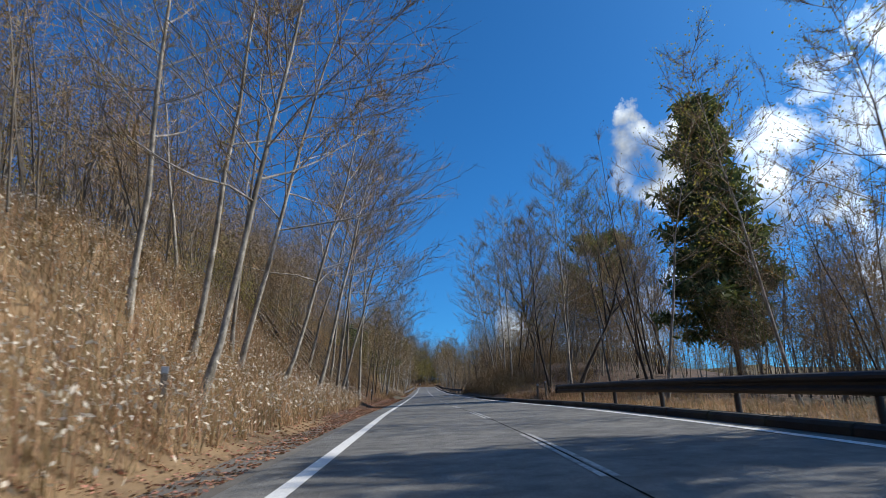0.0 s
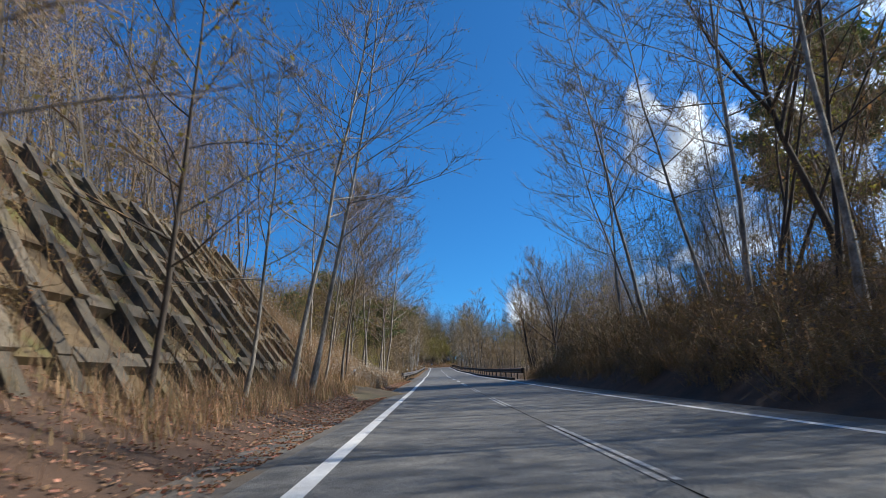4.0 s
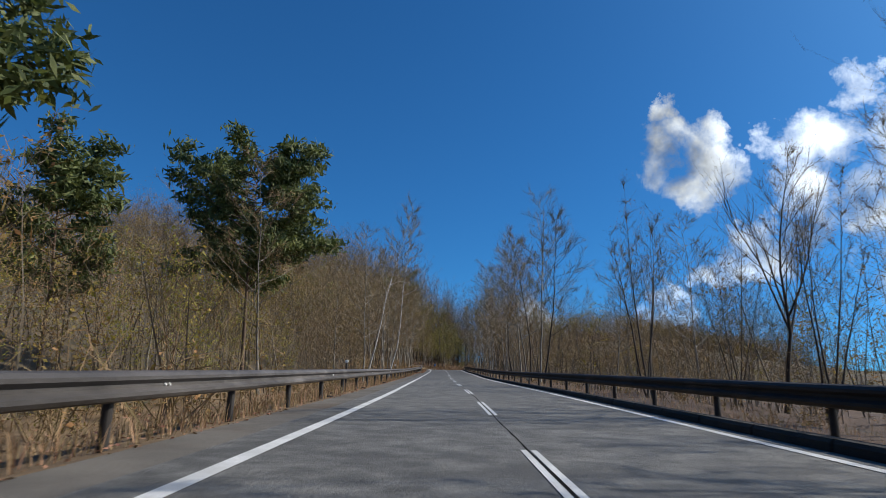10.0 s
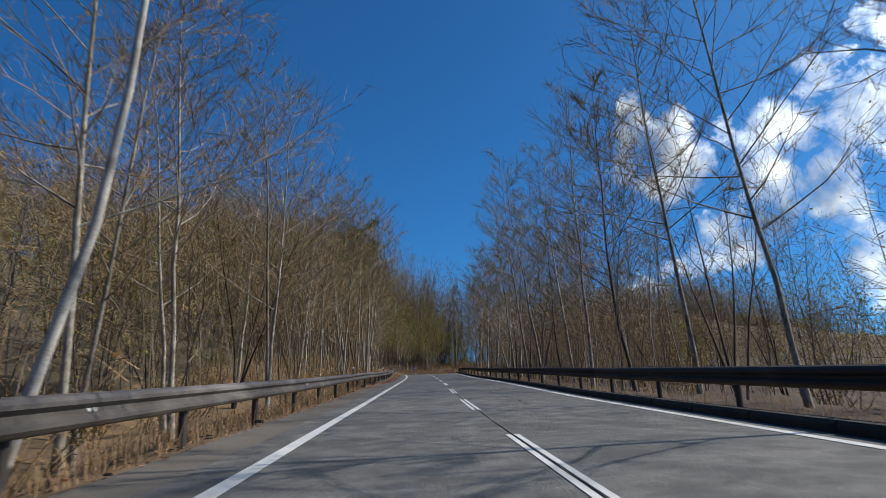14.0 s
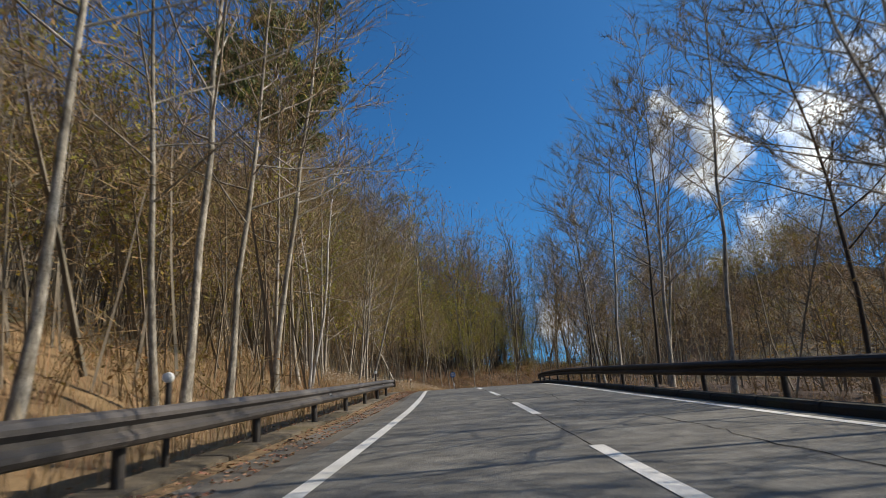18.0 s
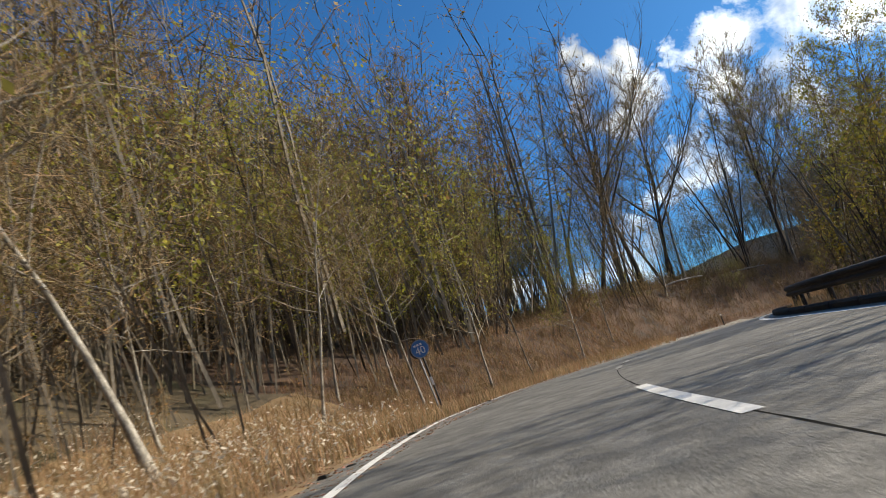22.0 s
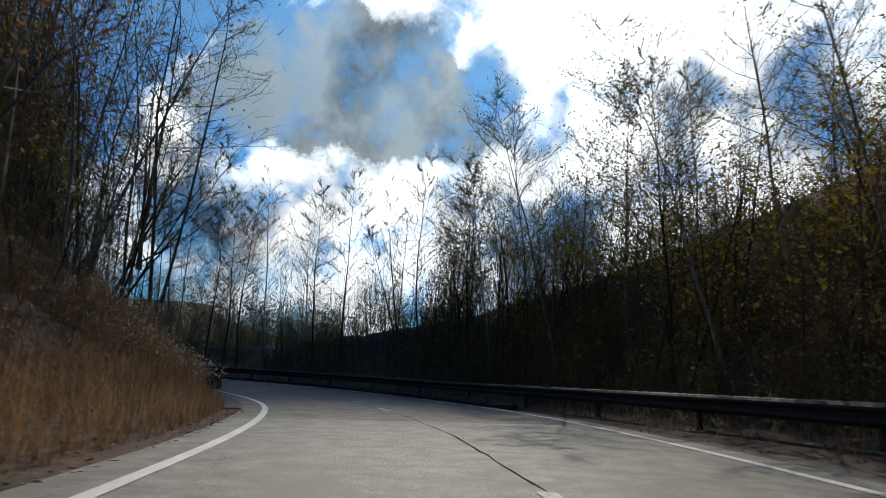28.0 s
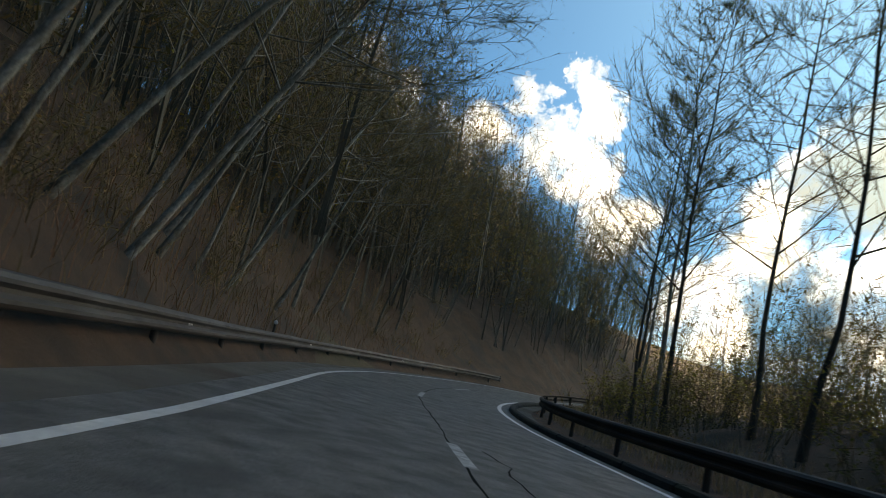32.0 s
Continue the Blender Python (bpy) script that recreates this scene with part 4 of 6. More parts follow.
# the leaning row on the left bank, then single trees that stand out: kind, s, d, scale, lean to the right
LEFT_TREES = """alder_a 8 -8.5 .9 9;alder_c 11.9 -5.4 1 14;alder_a 14.5 -7.8 .9 3;alder_b 16 -6.9 .9 10;alder_a 19.5 -6.7 .95 17;alder_d 21.5 -7.4 .85 12;alder_c 24 -6.4 1.05 16;alder_d 25 -10.5 .9 1;alder_b 28.5 -5.8 .85 15
alder_a 32 -5.4 .85 11;alder_b 35 -5.6 .8 13;alder_a 36 -7.4 .9 15;alder_c 36.5 -5.3 .95 8;alder_b 41 -6.9 .85 6;alder_a 42 -5.2 1 6;alder_c 45 -6.8 .85 8;young_b 50 -5.4 .9 8;young_b 57 -5.4 1 4;young_b 62 -5.6 1.1 6
alder_c 66 -5.4 .75 4;alder_b 71 -5.5 1 9;alder_a 71.6 -5.1 1.1 8;alder_c 77 -5.6 .75 12;alder_c 79.5 -5.3 .85 9;young_b 84 -5.8 .9 5;alder_a 90 -8.5 1 5;alder_c 96 -8.2 1.05 4;alder_a 97.5 -7.4 1 8
alder_a 102.5 -5.3 1.1 8;alder_b 103.5 -6.8 1.05 1;alder_a 104.5 -7.2 1.15 11;alder_c 104 -7.9 1 2;alder_b 105.3 -6 .95 10;alder_c 106.6 -5.8 .9 8;alder_b 109.5 -6 .7 3;alder_d 112 -9.5 .9 4;birch_a 119 -11.5 1 5
birch_a 122 -14 1 8;oak_a 121 -13 .8 0;birch_a 128 -13.5 .9 12;birch_a 133 -16 1.05 16;alder_a 171 -5.6 .75 0;birch_a 174.6 -5.9 1.1 9;alder_c 178 -8.5 .8 4;young_b 183.5 -6 .7 -15;birch_a 187.6 -5.5 1.25 9
alder_a 190 -6 .9 2;alder_c 191.5 -6.6 .85 2;alder_b 195.5 -6.5 .85 1;alder_a 199 -8 .9 -4;alder_a 204.5 -6.6 .95 1;alder_b 206 -6.8 1 -2;alder_b 209 -9 .95 2;alder_c 214 -7.5 .9 5;birch_a 221 -8.2 .9 8;alder_b 225 -8 1 3
alder_a 230 -7 1.1 -2;alder_b 231 -7.2 1.1 2;birch_a 233 -16.5 .95 2;alder_c 234 -7 1.1 -2;alder_b 234.5 -8 1.1 2;alder_a 237 -9 1 2;alder_c 238 -9.4 1 3;alder_b 241 -7 1 4;alder_a 244 -6.5 .95 0;alder_b 245 -6.5 1.05 0
alder_a 247.5 -6.5 1.05 4;alder_b 252.5 -6.8 1.1 5;alder_d 254 -7 .95 4;birch_a 258.5 -7 .8 2;alder_c 259.5 -7.5 1 0;birch_a 261.5 -7.5 1.1 6;alder_b 267.5 -8 .95 0;alder_d 271 -9.5 1 8;alder_c 272.5 -7 .95 5
alder_c 274.5 -6.6 1 9;alder_a 276 -13.3 1.25 6;alder_d 278 -7 1.05 10;alder_a 280.5 -8.2 1.1 9;alder_b 285 -8.8 1 8;alder_d 286.5 -10.5 1 11;alder_a 288 -10.8 1 8;alder_c 289.5 -14.6 1.1 -1;alder_a 290.5 -10.5 1.1 12
oak_b 294 -17.9 1.15 5;alder_b 295 -11.2 1.1 10;alder_c 299 -11 .8 -4;alder_d 302 -8.5 .75 2;alder_c 306.5 -7.5 .8 0;alder_d 308 -9.5 .8 2;young_a 311 -7.2 1.1 0;alder_c 314 -6.8 .7 -2;young_a 318 -6.4 1 3;young_a 322 -7.2 .9 0"""


def planted(text, grown):
    """Plants the rows of a list; grown gives the size by the distance along the road."""
    for row in text.replace("\n", ";").split(";"):
        kind, *num = row.split()
        s, d, sc, lean = (float(q) for q in num)
        plant(kind, s, d, sc * grown(s), (lean, 0))


planted(LEFT_TREES, lambda s: 1.35 if s < 48 else 1.28 if 236 < s < 297 else 1.12)
plant("alder_bent", 296, -8.7, 1.28, (-21, 10))
for kind, s, d, sc in (("pine_big", 165.5, -11.3, 0.83), ("pine_b", 144, -14.7, 1.12), ("pine_b", 159, -18, 0.8), ("pine_a", 150, -22, 0.8), ("pine_tall", 262.5, -9.6, 0.98), ("conifer", 41, 18.2, 1.22), ("green_a", 77, 13.5, 1.15), ("green_a", 122, 15, 1.05), ("pine_b", 8.5, 14.5, 1.0), ("pine_a", 92.5, 24.5, 1.35), ("green_a", 125, 17, 1.2), ("green_a", 278, -10, 1.5), ("green_a", 286, -12, 1.5)):
    plant(kind, s, d, sc, (0, 0))
# right side
RIGHT_TREES = """oak_a 4.5 15 1 0;oak_b 7 13 1 0;clump_b 10 14 1.1 0;alder_d 14 9.5 .8 0;alder_d 22 11 .85 0;alder_d 29 9 .85 0;clump_b 36 11 1 0;alder_d 40 10 .85 -4;alder_b 46.5 9 .95 2;alder_e 49.5 8 .9 -3;alder_b 49.6 9.4 1 7;oak_b 51 10.5 .9 16
clump_a 54 9 .95 0;alder_d 57 11 .9 0;alder_a 62 9 1 6;alder_b 66.5 7.5 1.05 1;alder_e 69 8.6 1 4;alder_a 71.5 7.5 1.05 -1;clump_b 74 10 1 8;alder_c 75 8 1 -5;oak_b 73 11.5 .9 0;alder_b 81 7.6 .95 -6;alder_c 84 8.5 .9 -13;alder_a 88 8.4 .9 -2
oak_a 118 10.5 1.1 -10;oak_b 124 12.5 1.1 -5;oak_a 130 10 1.05 0;clump_b 134.5 11 1.1 0;clump_b 137.5 10.5 1 -3;clump_b 139 15 1 0;oak_a 141 16 1.05 0;oak_a 145.5 13 1.15 4;clump_b 151 15 1 0;clump_b 155 13 .9 3;oak_b 160 14 .95 0;alder_a 167 13 .9 0;alder_c 175 10.5 .95 0
alder_e 182.5 7 1.05 5;alder_b 184.5 7 1.1 -1;alder_e 189 7 1.05 -6;alder_a 195.5 7.5 1.05 -5;alder_b 201.5 7.5 1.05 -4;clump_b 204 10 .9 -3;alder_e 207 7.2 1.05 -3;alder_b 213 7 1.1 2;alder_a 219 7.5 1.1 -2;alder_c 222 9 1.05 -4;alder_b 226 7 1.1 -4;alder_e 229.5 9 1 -3
alder_b 233 7 1.15 -4;alder_a 236.5 7 1.1 6;alder_e 238 8 1.05 9;alder_b 240 7 1.1 -1;alder_c 242.5 7 1.05 -7;alder_a 244.5 7 1.1 1;alder_e 249 8.5 1 -4;alder_b 253.5 7 1.1 2;alder_a 257.5 6.5 1.1 1;alder_e 260.5 7 1.05 1;alder_b 262.5 8 1 6;alder_a 264.5 6.5 1.1 4;alder_c 269.5 7 1.05 1
alder_b 272 7 1.05 -1;alder_e 279 8 1 -2;clump_b 284 10 1 0;oak_a 296 11 .95 -4;green_a 310 9.5 .9 -6;alder_d 313 7.5 .9 -6;green_a 316.5 9 .9 -6;green_a 318 12 .95 -8;alder_b 319 6.6 .9 -6;alder_d 322 7.5 .85 -8;alder_d 331 9.5 .8 -8;alder_d 338 10 .9 -8;alder_d 341 8.6 .8 -10;alder_b 346 9.4 .8 -12;alder_d 352 13 .7 -4;green_a 350 9.5 1 -10;alder_d 356 9 .95 -10;green_a 361 10.5 .9 -8;alder_d 366 9.5 .9 -8;alder_b 370 10.5 .85 -4;alder_d 368 7 .9 -6;alder_e 371 7.6 .85 -3;green_a 373.5 8 1 -6;alder_d 376 7.2 .95 -4;alder_b 378.5 7.8 .85 -4;alder_d 381 7.4 .9 -3;alder_e 383.5 8 .85 0;green_a 386 9 .9 0;alder_d 353 6.9 1.15 -14;green_a 357 7.2 1.1 -12;alder_d 360.5 7 1.1 -12"""
planted(RIGHT_TREES, lambda s: 1.4 if 12 < s < 92 else 1.15 if 180 < s < 290 else 1.0)
# outside of the right-hand bend
for kind, s, d, sc in (("oak_a", 329.5, -14.3, 1.15), ("oak_b", 331, -11.9, 1.2), ("oak_a", 336, -15.5, 1.2), ("clump_b", 340, -12.5, 1.3), ("oak_b", 344.5, -13, 1.2), ("oak_a", 348, -11.5, 1.15), ("clump_b", 351.5, -9.5, 1.3), ("oak_b", 354, -12, 1.1), ("clump_a", 356.5, -6.8, 1.05), ("clump_b", 359, -7.6, 1.0), ("oak_a", 361.7, -13, 1.0), ("clump_b", 324, -17, 1.2), ("oak_b", 319, -18, 1.1), ("clump_a", 364, -8, 0.9), ("oak_a", 327, -20, 1.1), ("clump_b", 335, -19, 1.2), ("oak_b", 349, -18, 1.1), ("clump_b", 357, -16, 1.1), ("alder_b", 326, -12.5, 1.05), ("alder_e", 328, -9.8, 1.0), ("alder_a", 333, -10.2, 1.1), ("alder_e", 334.5, -13, 1.1), ("clump_a", 338, -9.8, 1.15), ("alder_b", 342, -9.6, 1.0), ("alder_e", 343, -11, 1.1), ("alder_d", 346, -9, 0.95), ("alder_e", 347, -14.5, 1.1), ("alder_b", 350.5, -12.6, 1.0), ("alder_e", 353, -8.6, 1.0), ("alder_a", 355.5, -9.8, 1.0), ("alder_e", 360.5, -10, 0.95), ("alder_d", 330, -9.2, 0.85)):
    plant(kind, s, d, sc * 1.38, (2, 7))
# the left-hand bend: trees over the inside bank, a thin row along the outside
for kind, s, d, sc, lean in (("alder_b", 378, -8.5, 1.0, (20, 0)), ("clump_a", 381, -7.4, 1.0, (16, 0)), ("alder_d", 385, -8.2, 1.0, (18, 0)), ("oak_b", 392, -7.0, 0.9, (24, 0)), ("alder_b", 399, -7, 0.9, (16, 0)), ("alder_a", 405, -6.3, 1.0, (20, 0)), ("alder_c", 408.5, -6.2, 1.0, (14, 0)), ("alder_b", 413, -6.6, 1.0, (14, 0)), ("alder_a", 417, -6.4, 1.05, (13, 0)), ("alder_c", 421, -6.2, 1.0, (12, 0)), ("alder_d", 426, -6.8, 1.0, (9, 0)), ("alder_b", 431, -6.5, 1.0, (8, 0)), ("alder_a", 437, -7, 1.0, (8, 0)), ("alder_c", 443, -7, 1.0, (6, 0)),
                             ("alder_a", 411, -6, 1.15, (24, 0)), ("alder_b", 414.5, -6.6, 1.15, (26, 0)), ("alder_a", 416, -5.8, 1.15, (22, 0)), ("alder_c", 418.5, -6.2, 1.25, (24, 0)), ("alder_b", 420.5, -7, 1.1, (20, 0)), ("alder_a", 423, -6, 1.15, (24, 0)), ("alder_c", 425.5, -6.6, 1.25, (20, 0)), ("alder_b", 428.5, -6.2, 1.05, (18, 0)), ("alder_a", 433.5, -6.6, 1.1, (16, 0)), ("alder_c", 440, -6.4, 1.2, (14, 0)),
                             ("alder_e", 376, 13, 0.75, (0, 0)), ("alder_e", 380, 11.5, 0.7, (0, 0)), ("clump_a", 383, 12, 0.75, (0, 0)), ("alder_e", 385.5, 9.5, 0.8, (0, 0)), ("alder_e", 388.7, 9.0, 0.75, (0, 0)), ("clump_a", 391, 9.2, 0.85, (0, 0)), ("alder_e", 394.7, 8.2, 0.8, (0, 0)), ("alder_e", 398, 8.6, 0.8, (0, 0)), ("alder_b", 401.9, 7.6, 0.8, (0, 0)), ("alder_e", 404.2, 7.0, 0.85, (2, 0)), ("alder_e", 407.5, 8.2, 0.9, (0, 0)), ("alder_e", 411, 8.8, 0.95, (2, 0)), ("alder_b", 414, 7.8, 0.95, (0, 0)), ("alder_e", 417.5, 7.4, 0.95, (2, 0)), ("alder_e", 421, 8.2, 1.0, (0, 0)), ("alder_e", 424, 7.0, 1.0, (0, 0)), ("alder_b", 428, 7.8, 1.0, (0, 0)), ("alder_e", 432, 7.6, 1.0, (0, 0)), ("alder_e", 437, 7.8, 1.0, (0, 0)), ("alder_b", 442, 8, 1.0, (0, 0)), ("alder_e", 448, 8, 1.0, (0, 0)), ("alder_e", 366, 14, 0.7, (0, 0)), ("alder_e", 371, 13.5, 0.7, (0, 0))):
    plant(kind, s, d, sc * (1.3 if d > 0 and s > 386 else 1.0), lean)
# more of the near woods, scattered
rng = np.random.default_rng(77)
ZONES = [  # s0, s1, d0, d1, count, kinds
    (-10, 90, -24, -10, 8, "alder_c young_b clump_a alder_b"), (104, 262, -22, -8, 14, "young_b clump_a alder_c young_b green_a clump_a"), (262, 330, -24, -10, 12, "green_a alder_d alder_c clump_a green_a"),
    (0, 58, 10, 26, 6, "alder_b clump_b alder_a oak_b"), (58, 100, 9, 24, 8, "alder_a oak_b clump_b"), (100, 300, 9, 26, 12, "alder_c clump_b alder_a oak_b clump_a"),
    (322, 372, -26, -12, 8, "oak_a clump_b oak_b clump_a"), (374, 450, -24, -9, 6, "clump_a alder_b oak_b green_a"), (402, 450, 8, 20, 3, "alder_a alder_c clump_a"), (305, 365, 12, 24, 3, "green_a young_a alder_d")]
for s0, s1, d0, d1, count, kinds in ZONES:
    ks = kinds.split()
    for i in range(count):
        plant(ks[int(rng.integers(len(ks)))], s0 + (s1 - s0) * (i + rng.random()) / count, d0 + (d1 - d0) * rng.random(), 0.75 + 0.4 * rng.random(), (rng.normal(0, 3), rng.normal(0, 3)))

# ---------------------------------------------------------------- woods too many to count
def scatter_mesh(name, protos, places, mats, label, category):
    """protos: (verts, quads, their materials, triangles, their materials); places: rows of proto, x, y, z, turn, scale, lean."""
    vs, qs, ms, ts, mt, n = [], [], [], [], [], 0
    for pi, x, y, z, turn, sc, lean in places:
        v, q, m, t, k = protos[int(pi)]
        c, s_ = math.cos(turn), math.sin(turn)
        w = np.stack([v[:, 0] * c - v[:, 1] * s_ + v[:, 2] * lean, v[:, 0] * s_ + v[:, 1] * c, v[:, 2]], -1) * sc + (x, y, z)
        vs.append(w)
        qs.append(q + n)
        ms.append(m)
        ts.append(t + n)
        mt.append(k)
        n += len(v)
    me = mesh_of(name, np.concatenate(vs), [np.concatenate(qs), np.concatenate(ts)], mats, np.concatenate(ms + mt))
    return tagged(new(name, me), label, category, kind="stuff")


def stand(rng, height, stems, reach, girth, limbs, limb_w):
    """Stems with side limbs close together; gives their faces, and places along the limbs for twigs."""
    wood, pts, ways = Bag(), [], []
    for _ in range(stems):
        h = height * (0.6 + 0.45 * rng.random())
        c = curve(rng, (rng.normal(0, reach * 0.6), rng.normal(0, reach * 0.6), -0.3), (rng.normal(0, 0.11), rng.normal(0, 0.11), 1), h, 5, 0.1, 0.08)
        wood.add(*tube(c, girth * np.array([1.0, 0.78, 0.55, 0.32, 0.1]) * (0.55 + 0.65 * rng.random() ** 2), 3))
        a = rng.random() * 6.28
        for k in range(limbs):
            u = 0.26 + 0.72 * (k + rng.random()) / limbs
            i = min(int(u * 4), 3)
            p = c[i] + (c[i + 1] - c[i]) * (u * 4 - i)
            a += 2.4 + rng.normal(0, 0.5)
            el = 0.25 + 0.6 * u + rng.normal(0, 0.2)
            ln = height * 0.21 * (1.12 - u) ** 0.7 * (0.5 + 0.8 * rng.random()) + 0.25
            way = np.array([math.cos(a) * math.cos(el), math.sin(a) * math.cos(el), math.sin(el)])
            mid = p + way * ln * 0.5
            end = mid + (way + rng.normal(0, 0.22, 3) + (0, 0, 0.15)) * ln * 0.5
            wood.add(*sliver(rng, p, mid, limb_w))
            wood.add(*sliver(rng, mid, end, limb_w * 0.5))
            for f in (0.15, 0.35, 0.55, 0.7, 0.85, 1.0):
                pts.append(p + (mid - p) * f * 2 if f < 0.5 else mid + (end - mid) * (f * 2 - 1))
                ways.append(way)
    return wood.arrays(), np.array(pts), np.array(ways)


def thicket(seed, height, stems, spray, leaf, reach=1.9, leaf_size=0.09):
    """A stand of thin stems with a haze of fine twigs."""
    return twiggy(seed, height, stems, spray, leaf, reach, leaf_size, 0.052, 0.011, 0.8, 0.0095)


def haze_stand(seed, height, stems, brush, buds, reach=2.2, bud_size=0.12, brush_w=0.03):
    """A stand seen only from far off: stems and coarser twigs."""
    return twiggy(seed, height, stems, brush, buds, reach, bud_size, 0.06, 0.018, 0.95 if brush_w > 0.02 else 0.7, brush_w)


def twiggy(seed, height, stems, spray, leaf, reach, leaf_size, girth, limb_w, twig, twig_w):
    rng = np.random.default_rng(seed)
    (wv, wq), pts, ways = stand(rng, height, stems, reach, girth, 14, limb_w)
    k = rng.integers(0, len(pts), spray)
    tv, tq, ends = sprays(rng, pts[k] + rng.normal(0, 0.22, (spray, 3)), twig, twig_w, ways[k] * 0.8 + rng.normal(0, 0.35, (spray, 3)))
    lv, lq = flakes(rng, ends[rng.integers(0, len(ends), leaf)] + rng.normal(0, 0.22, (leaf, 3)), leaf_size)
    return np.concatenate([wv, lv, tv]), np.concatenate([wq, lq + len(wv)]), np.r_[np.zeros(len(wq)), np.full(len(lq), 2)], tq + len(wv) + len(lv), np.ones(len(tq))


def wood_places(rng, s0, s1, d0, d1, count, nproto, lo, hi):
    s = s0 + (s1 - s0) * rng.random(count)
    d = d0 + (d1 - d0) * rng.random(count)
    p = at(s, d, lift(s, d) - 0.1)
    return np.c_[rng.integers(0, nproto, count), p, rng.random(count) * 6.28, lo + (hi - lo) * rng.random(count), rng.normal(0, 0.06, count)]


rng = np.random.default_rng(9)
stands = [thicket(201, 9, 4, 620, 170, leaf_size=0.034), thicket(202, 10, 4, 620, 170, leaf_size=0.034), thicket(203, 8, 5, 620, 170, leaf_size=0.034), thicket(204, 11, 4, 620, 170, leaf_size=0.034)]
near_places = np.concatenate([wood_places(rng, 4, 92, -22, -11, 85, 4, 0.9, 1.25), wood_places(np.random.default_rng(67), 34, 84, -13.5, -10, 34, 4, 0.5, 0.85), wood_places(np.random.default_rng(68), 330, 348, -20, -12, 14, 4, 0.55, 0.8), wood_places(rng, 104, 225, -18, -9.5, 70, 4, 0.5, 0.9), wood_places(rng, 222, 264, -22, -8.5, 55, 4, 1.0, 1.4), wood_places(rng, 262, 326, -26, -12, 60, 4, 1.0, 1.5),
                              wood_places(rng, 4, 58, 15, 26, 24, 4, 0.8, 1.2), wood_places(np.random.default_rng(70), 14, 60, 11, 19, 24, 4, 0.4, 0.75), wood_places(rng, 58, 100, 11, 20, 30, 4, 0.9, 1.2), wood_places(rng, 100, 300, 11, 22, 110, 4, 0.7, 1.0), wood_places(rng, 318, 370, -18, -10, 14, 4, 0.5, 0.8), wood_places(np.random.default_rng(65), 320, 333, -22, -13, 12, 4, 0.7, 1.0), wood_places(np.random.default_rng(69), 321, 331, -17, -9, 11, 4, 0.95, 1.25), wood_places(np.random.default_rng(62), 340, 374, -24, -14, 26, 4, 0.45, 0.75),
                              wood_places(rng, 384, 480, -15, -8, 70, 4, 0.8, 1.2), wood_places(np.random.default_rng(91), 188, 294, 8, 14, 46, 4, 1.0, 1.4),
                              wood_places(np.random.default_rng(92), 286, 304, -22, -11, 26, 4, 0.9, 1.3), wood_places(np.random.default_rng(94), 104, 136, 10.5, 19, 34, 4, 1.1, 1.5), wood_places(np.random.default_rng(96), 196, 262, -16, -8, 46, 4, 1.0, 1.4), wood_places(np.random.default_rng(97), 60, 96, 12, 22, 26, 4, 1.1, 1.6), wood_places(np.random.default_rng(99), 380, 442, 8.2, 14, 70, 4, 0.3, 0.55)])
scatter_mesh("woods", stands, near_places, [M_BARKM, M_TWIG, M_BUD], "brown leafless mixed woods covering the slopes", "woods")
far_stands = [haze_stand(231, 10, 4, 140, 110), haze_stand(232, 11, 4, 145, 105), haze_stand(233, 9, 4, 140, 110), haze_stand(234, 12, 4, 145, 110)]
far_stands += [haze_stand(235 + i, 10 + i % 2, 5, 260, 170, bud_size=0.06, brush_w=0.0135) for i in range(4)]
far_places = np.concatenate([wood_places(rng, 6, 100, -46, -15, 150, 4, 1.0, 1.4), wood_places(rng, 100, 262, -62, -15, 190, 4, 0.8, 1.2), wood_places(rng, 262, 300, -75, -18, 110, 4, 1.2, 1.6), wood_places(rng, 292, 329, -58, -20, 170, 4, 1.4, 1.9), wood_places(rng, 6, 100, 18, 48, 75, 4, 0.9, 1.25),
                             wood_places(rng, 100, 290, 18, 52, 160, 4, 0.65, 0.95), wood_places(rng, 366, 394, -34, -8, 70, 4, 0.4, 0.85), wood_places(rng, 425, 490, -55, -14, 100, 4, 1.0, 1.4), wood_places(rng, 386, 470, -20, -8, 95, 4, 0.7, 1.1), wood_places(rng, 448, 515, 10, 40, 40, 4, 0.7, 1.0), wood_places(rng, 445, 519, -60, -9, 90, 4, 0.9, 1.3), wood_places(rng, 300, 378, 22, 50, 190, 4, 0.38, 0.6)])
more = np.random.default_rng(98)
far_places = np.concatenate([far_places, wood_places(more, 300, 323, -52, -20, 110, 4, 2.0, 2.6), wood_places(more, 425, 500, -60, -8, 130, 4, 1.0, 1.5), wood_places(more, 446, 505, 6, 36, 70, 4, 0.8, 1.2), wood_places(more, 284, 322, -115, -46, 150, 4, 1.25, 1.7), wood_places(more, 258, 290, -95, -40, 60, 4, 1.25, 1.6),
                             wood_places(more, 376, 450, -17, -8, 90, 4, 1.21, 1.6), wood_places(more, 430, 480, -40, -20, 90, 4, 1.3, 1.7), wood_places(more, 335, 378, 9, 24, 60, 4, 0.3, 0.45), wood_places(more, 316, 327, -36, -13, 34, 4, 1.7, 2.2), wood_places(more, 436, 518, -70, -9, 190, 4, 1.3, 1.8), wood_places(more, 424, 446, -30, -12, 40, 4, 1.6, 1.9), wood_places(more, 373, 400, 6.8, 16, 30, 4, 0.5, 0.8)])
far_places[(far_places[:, 5] > 1.2) | (np.arange(len(far_places)) >= len(far_places) - 30), 0] += 4      # the larger stands carry finer twigs
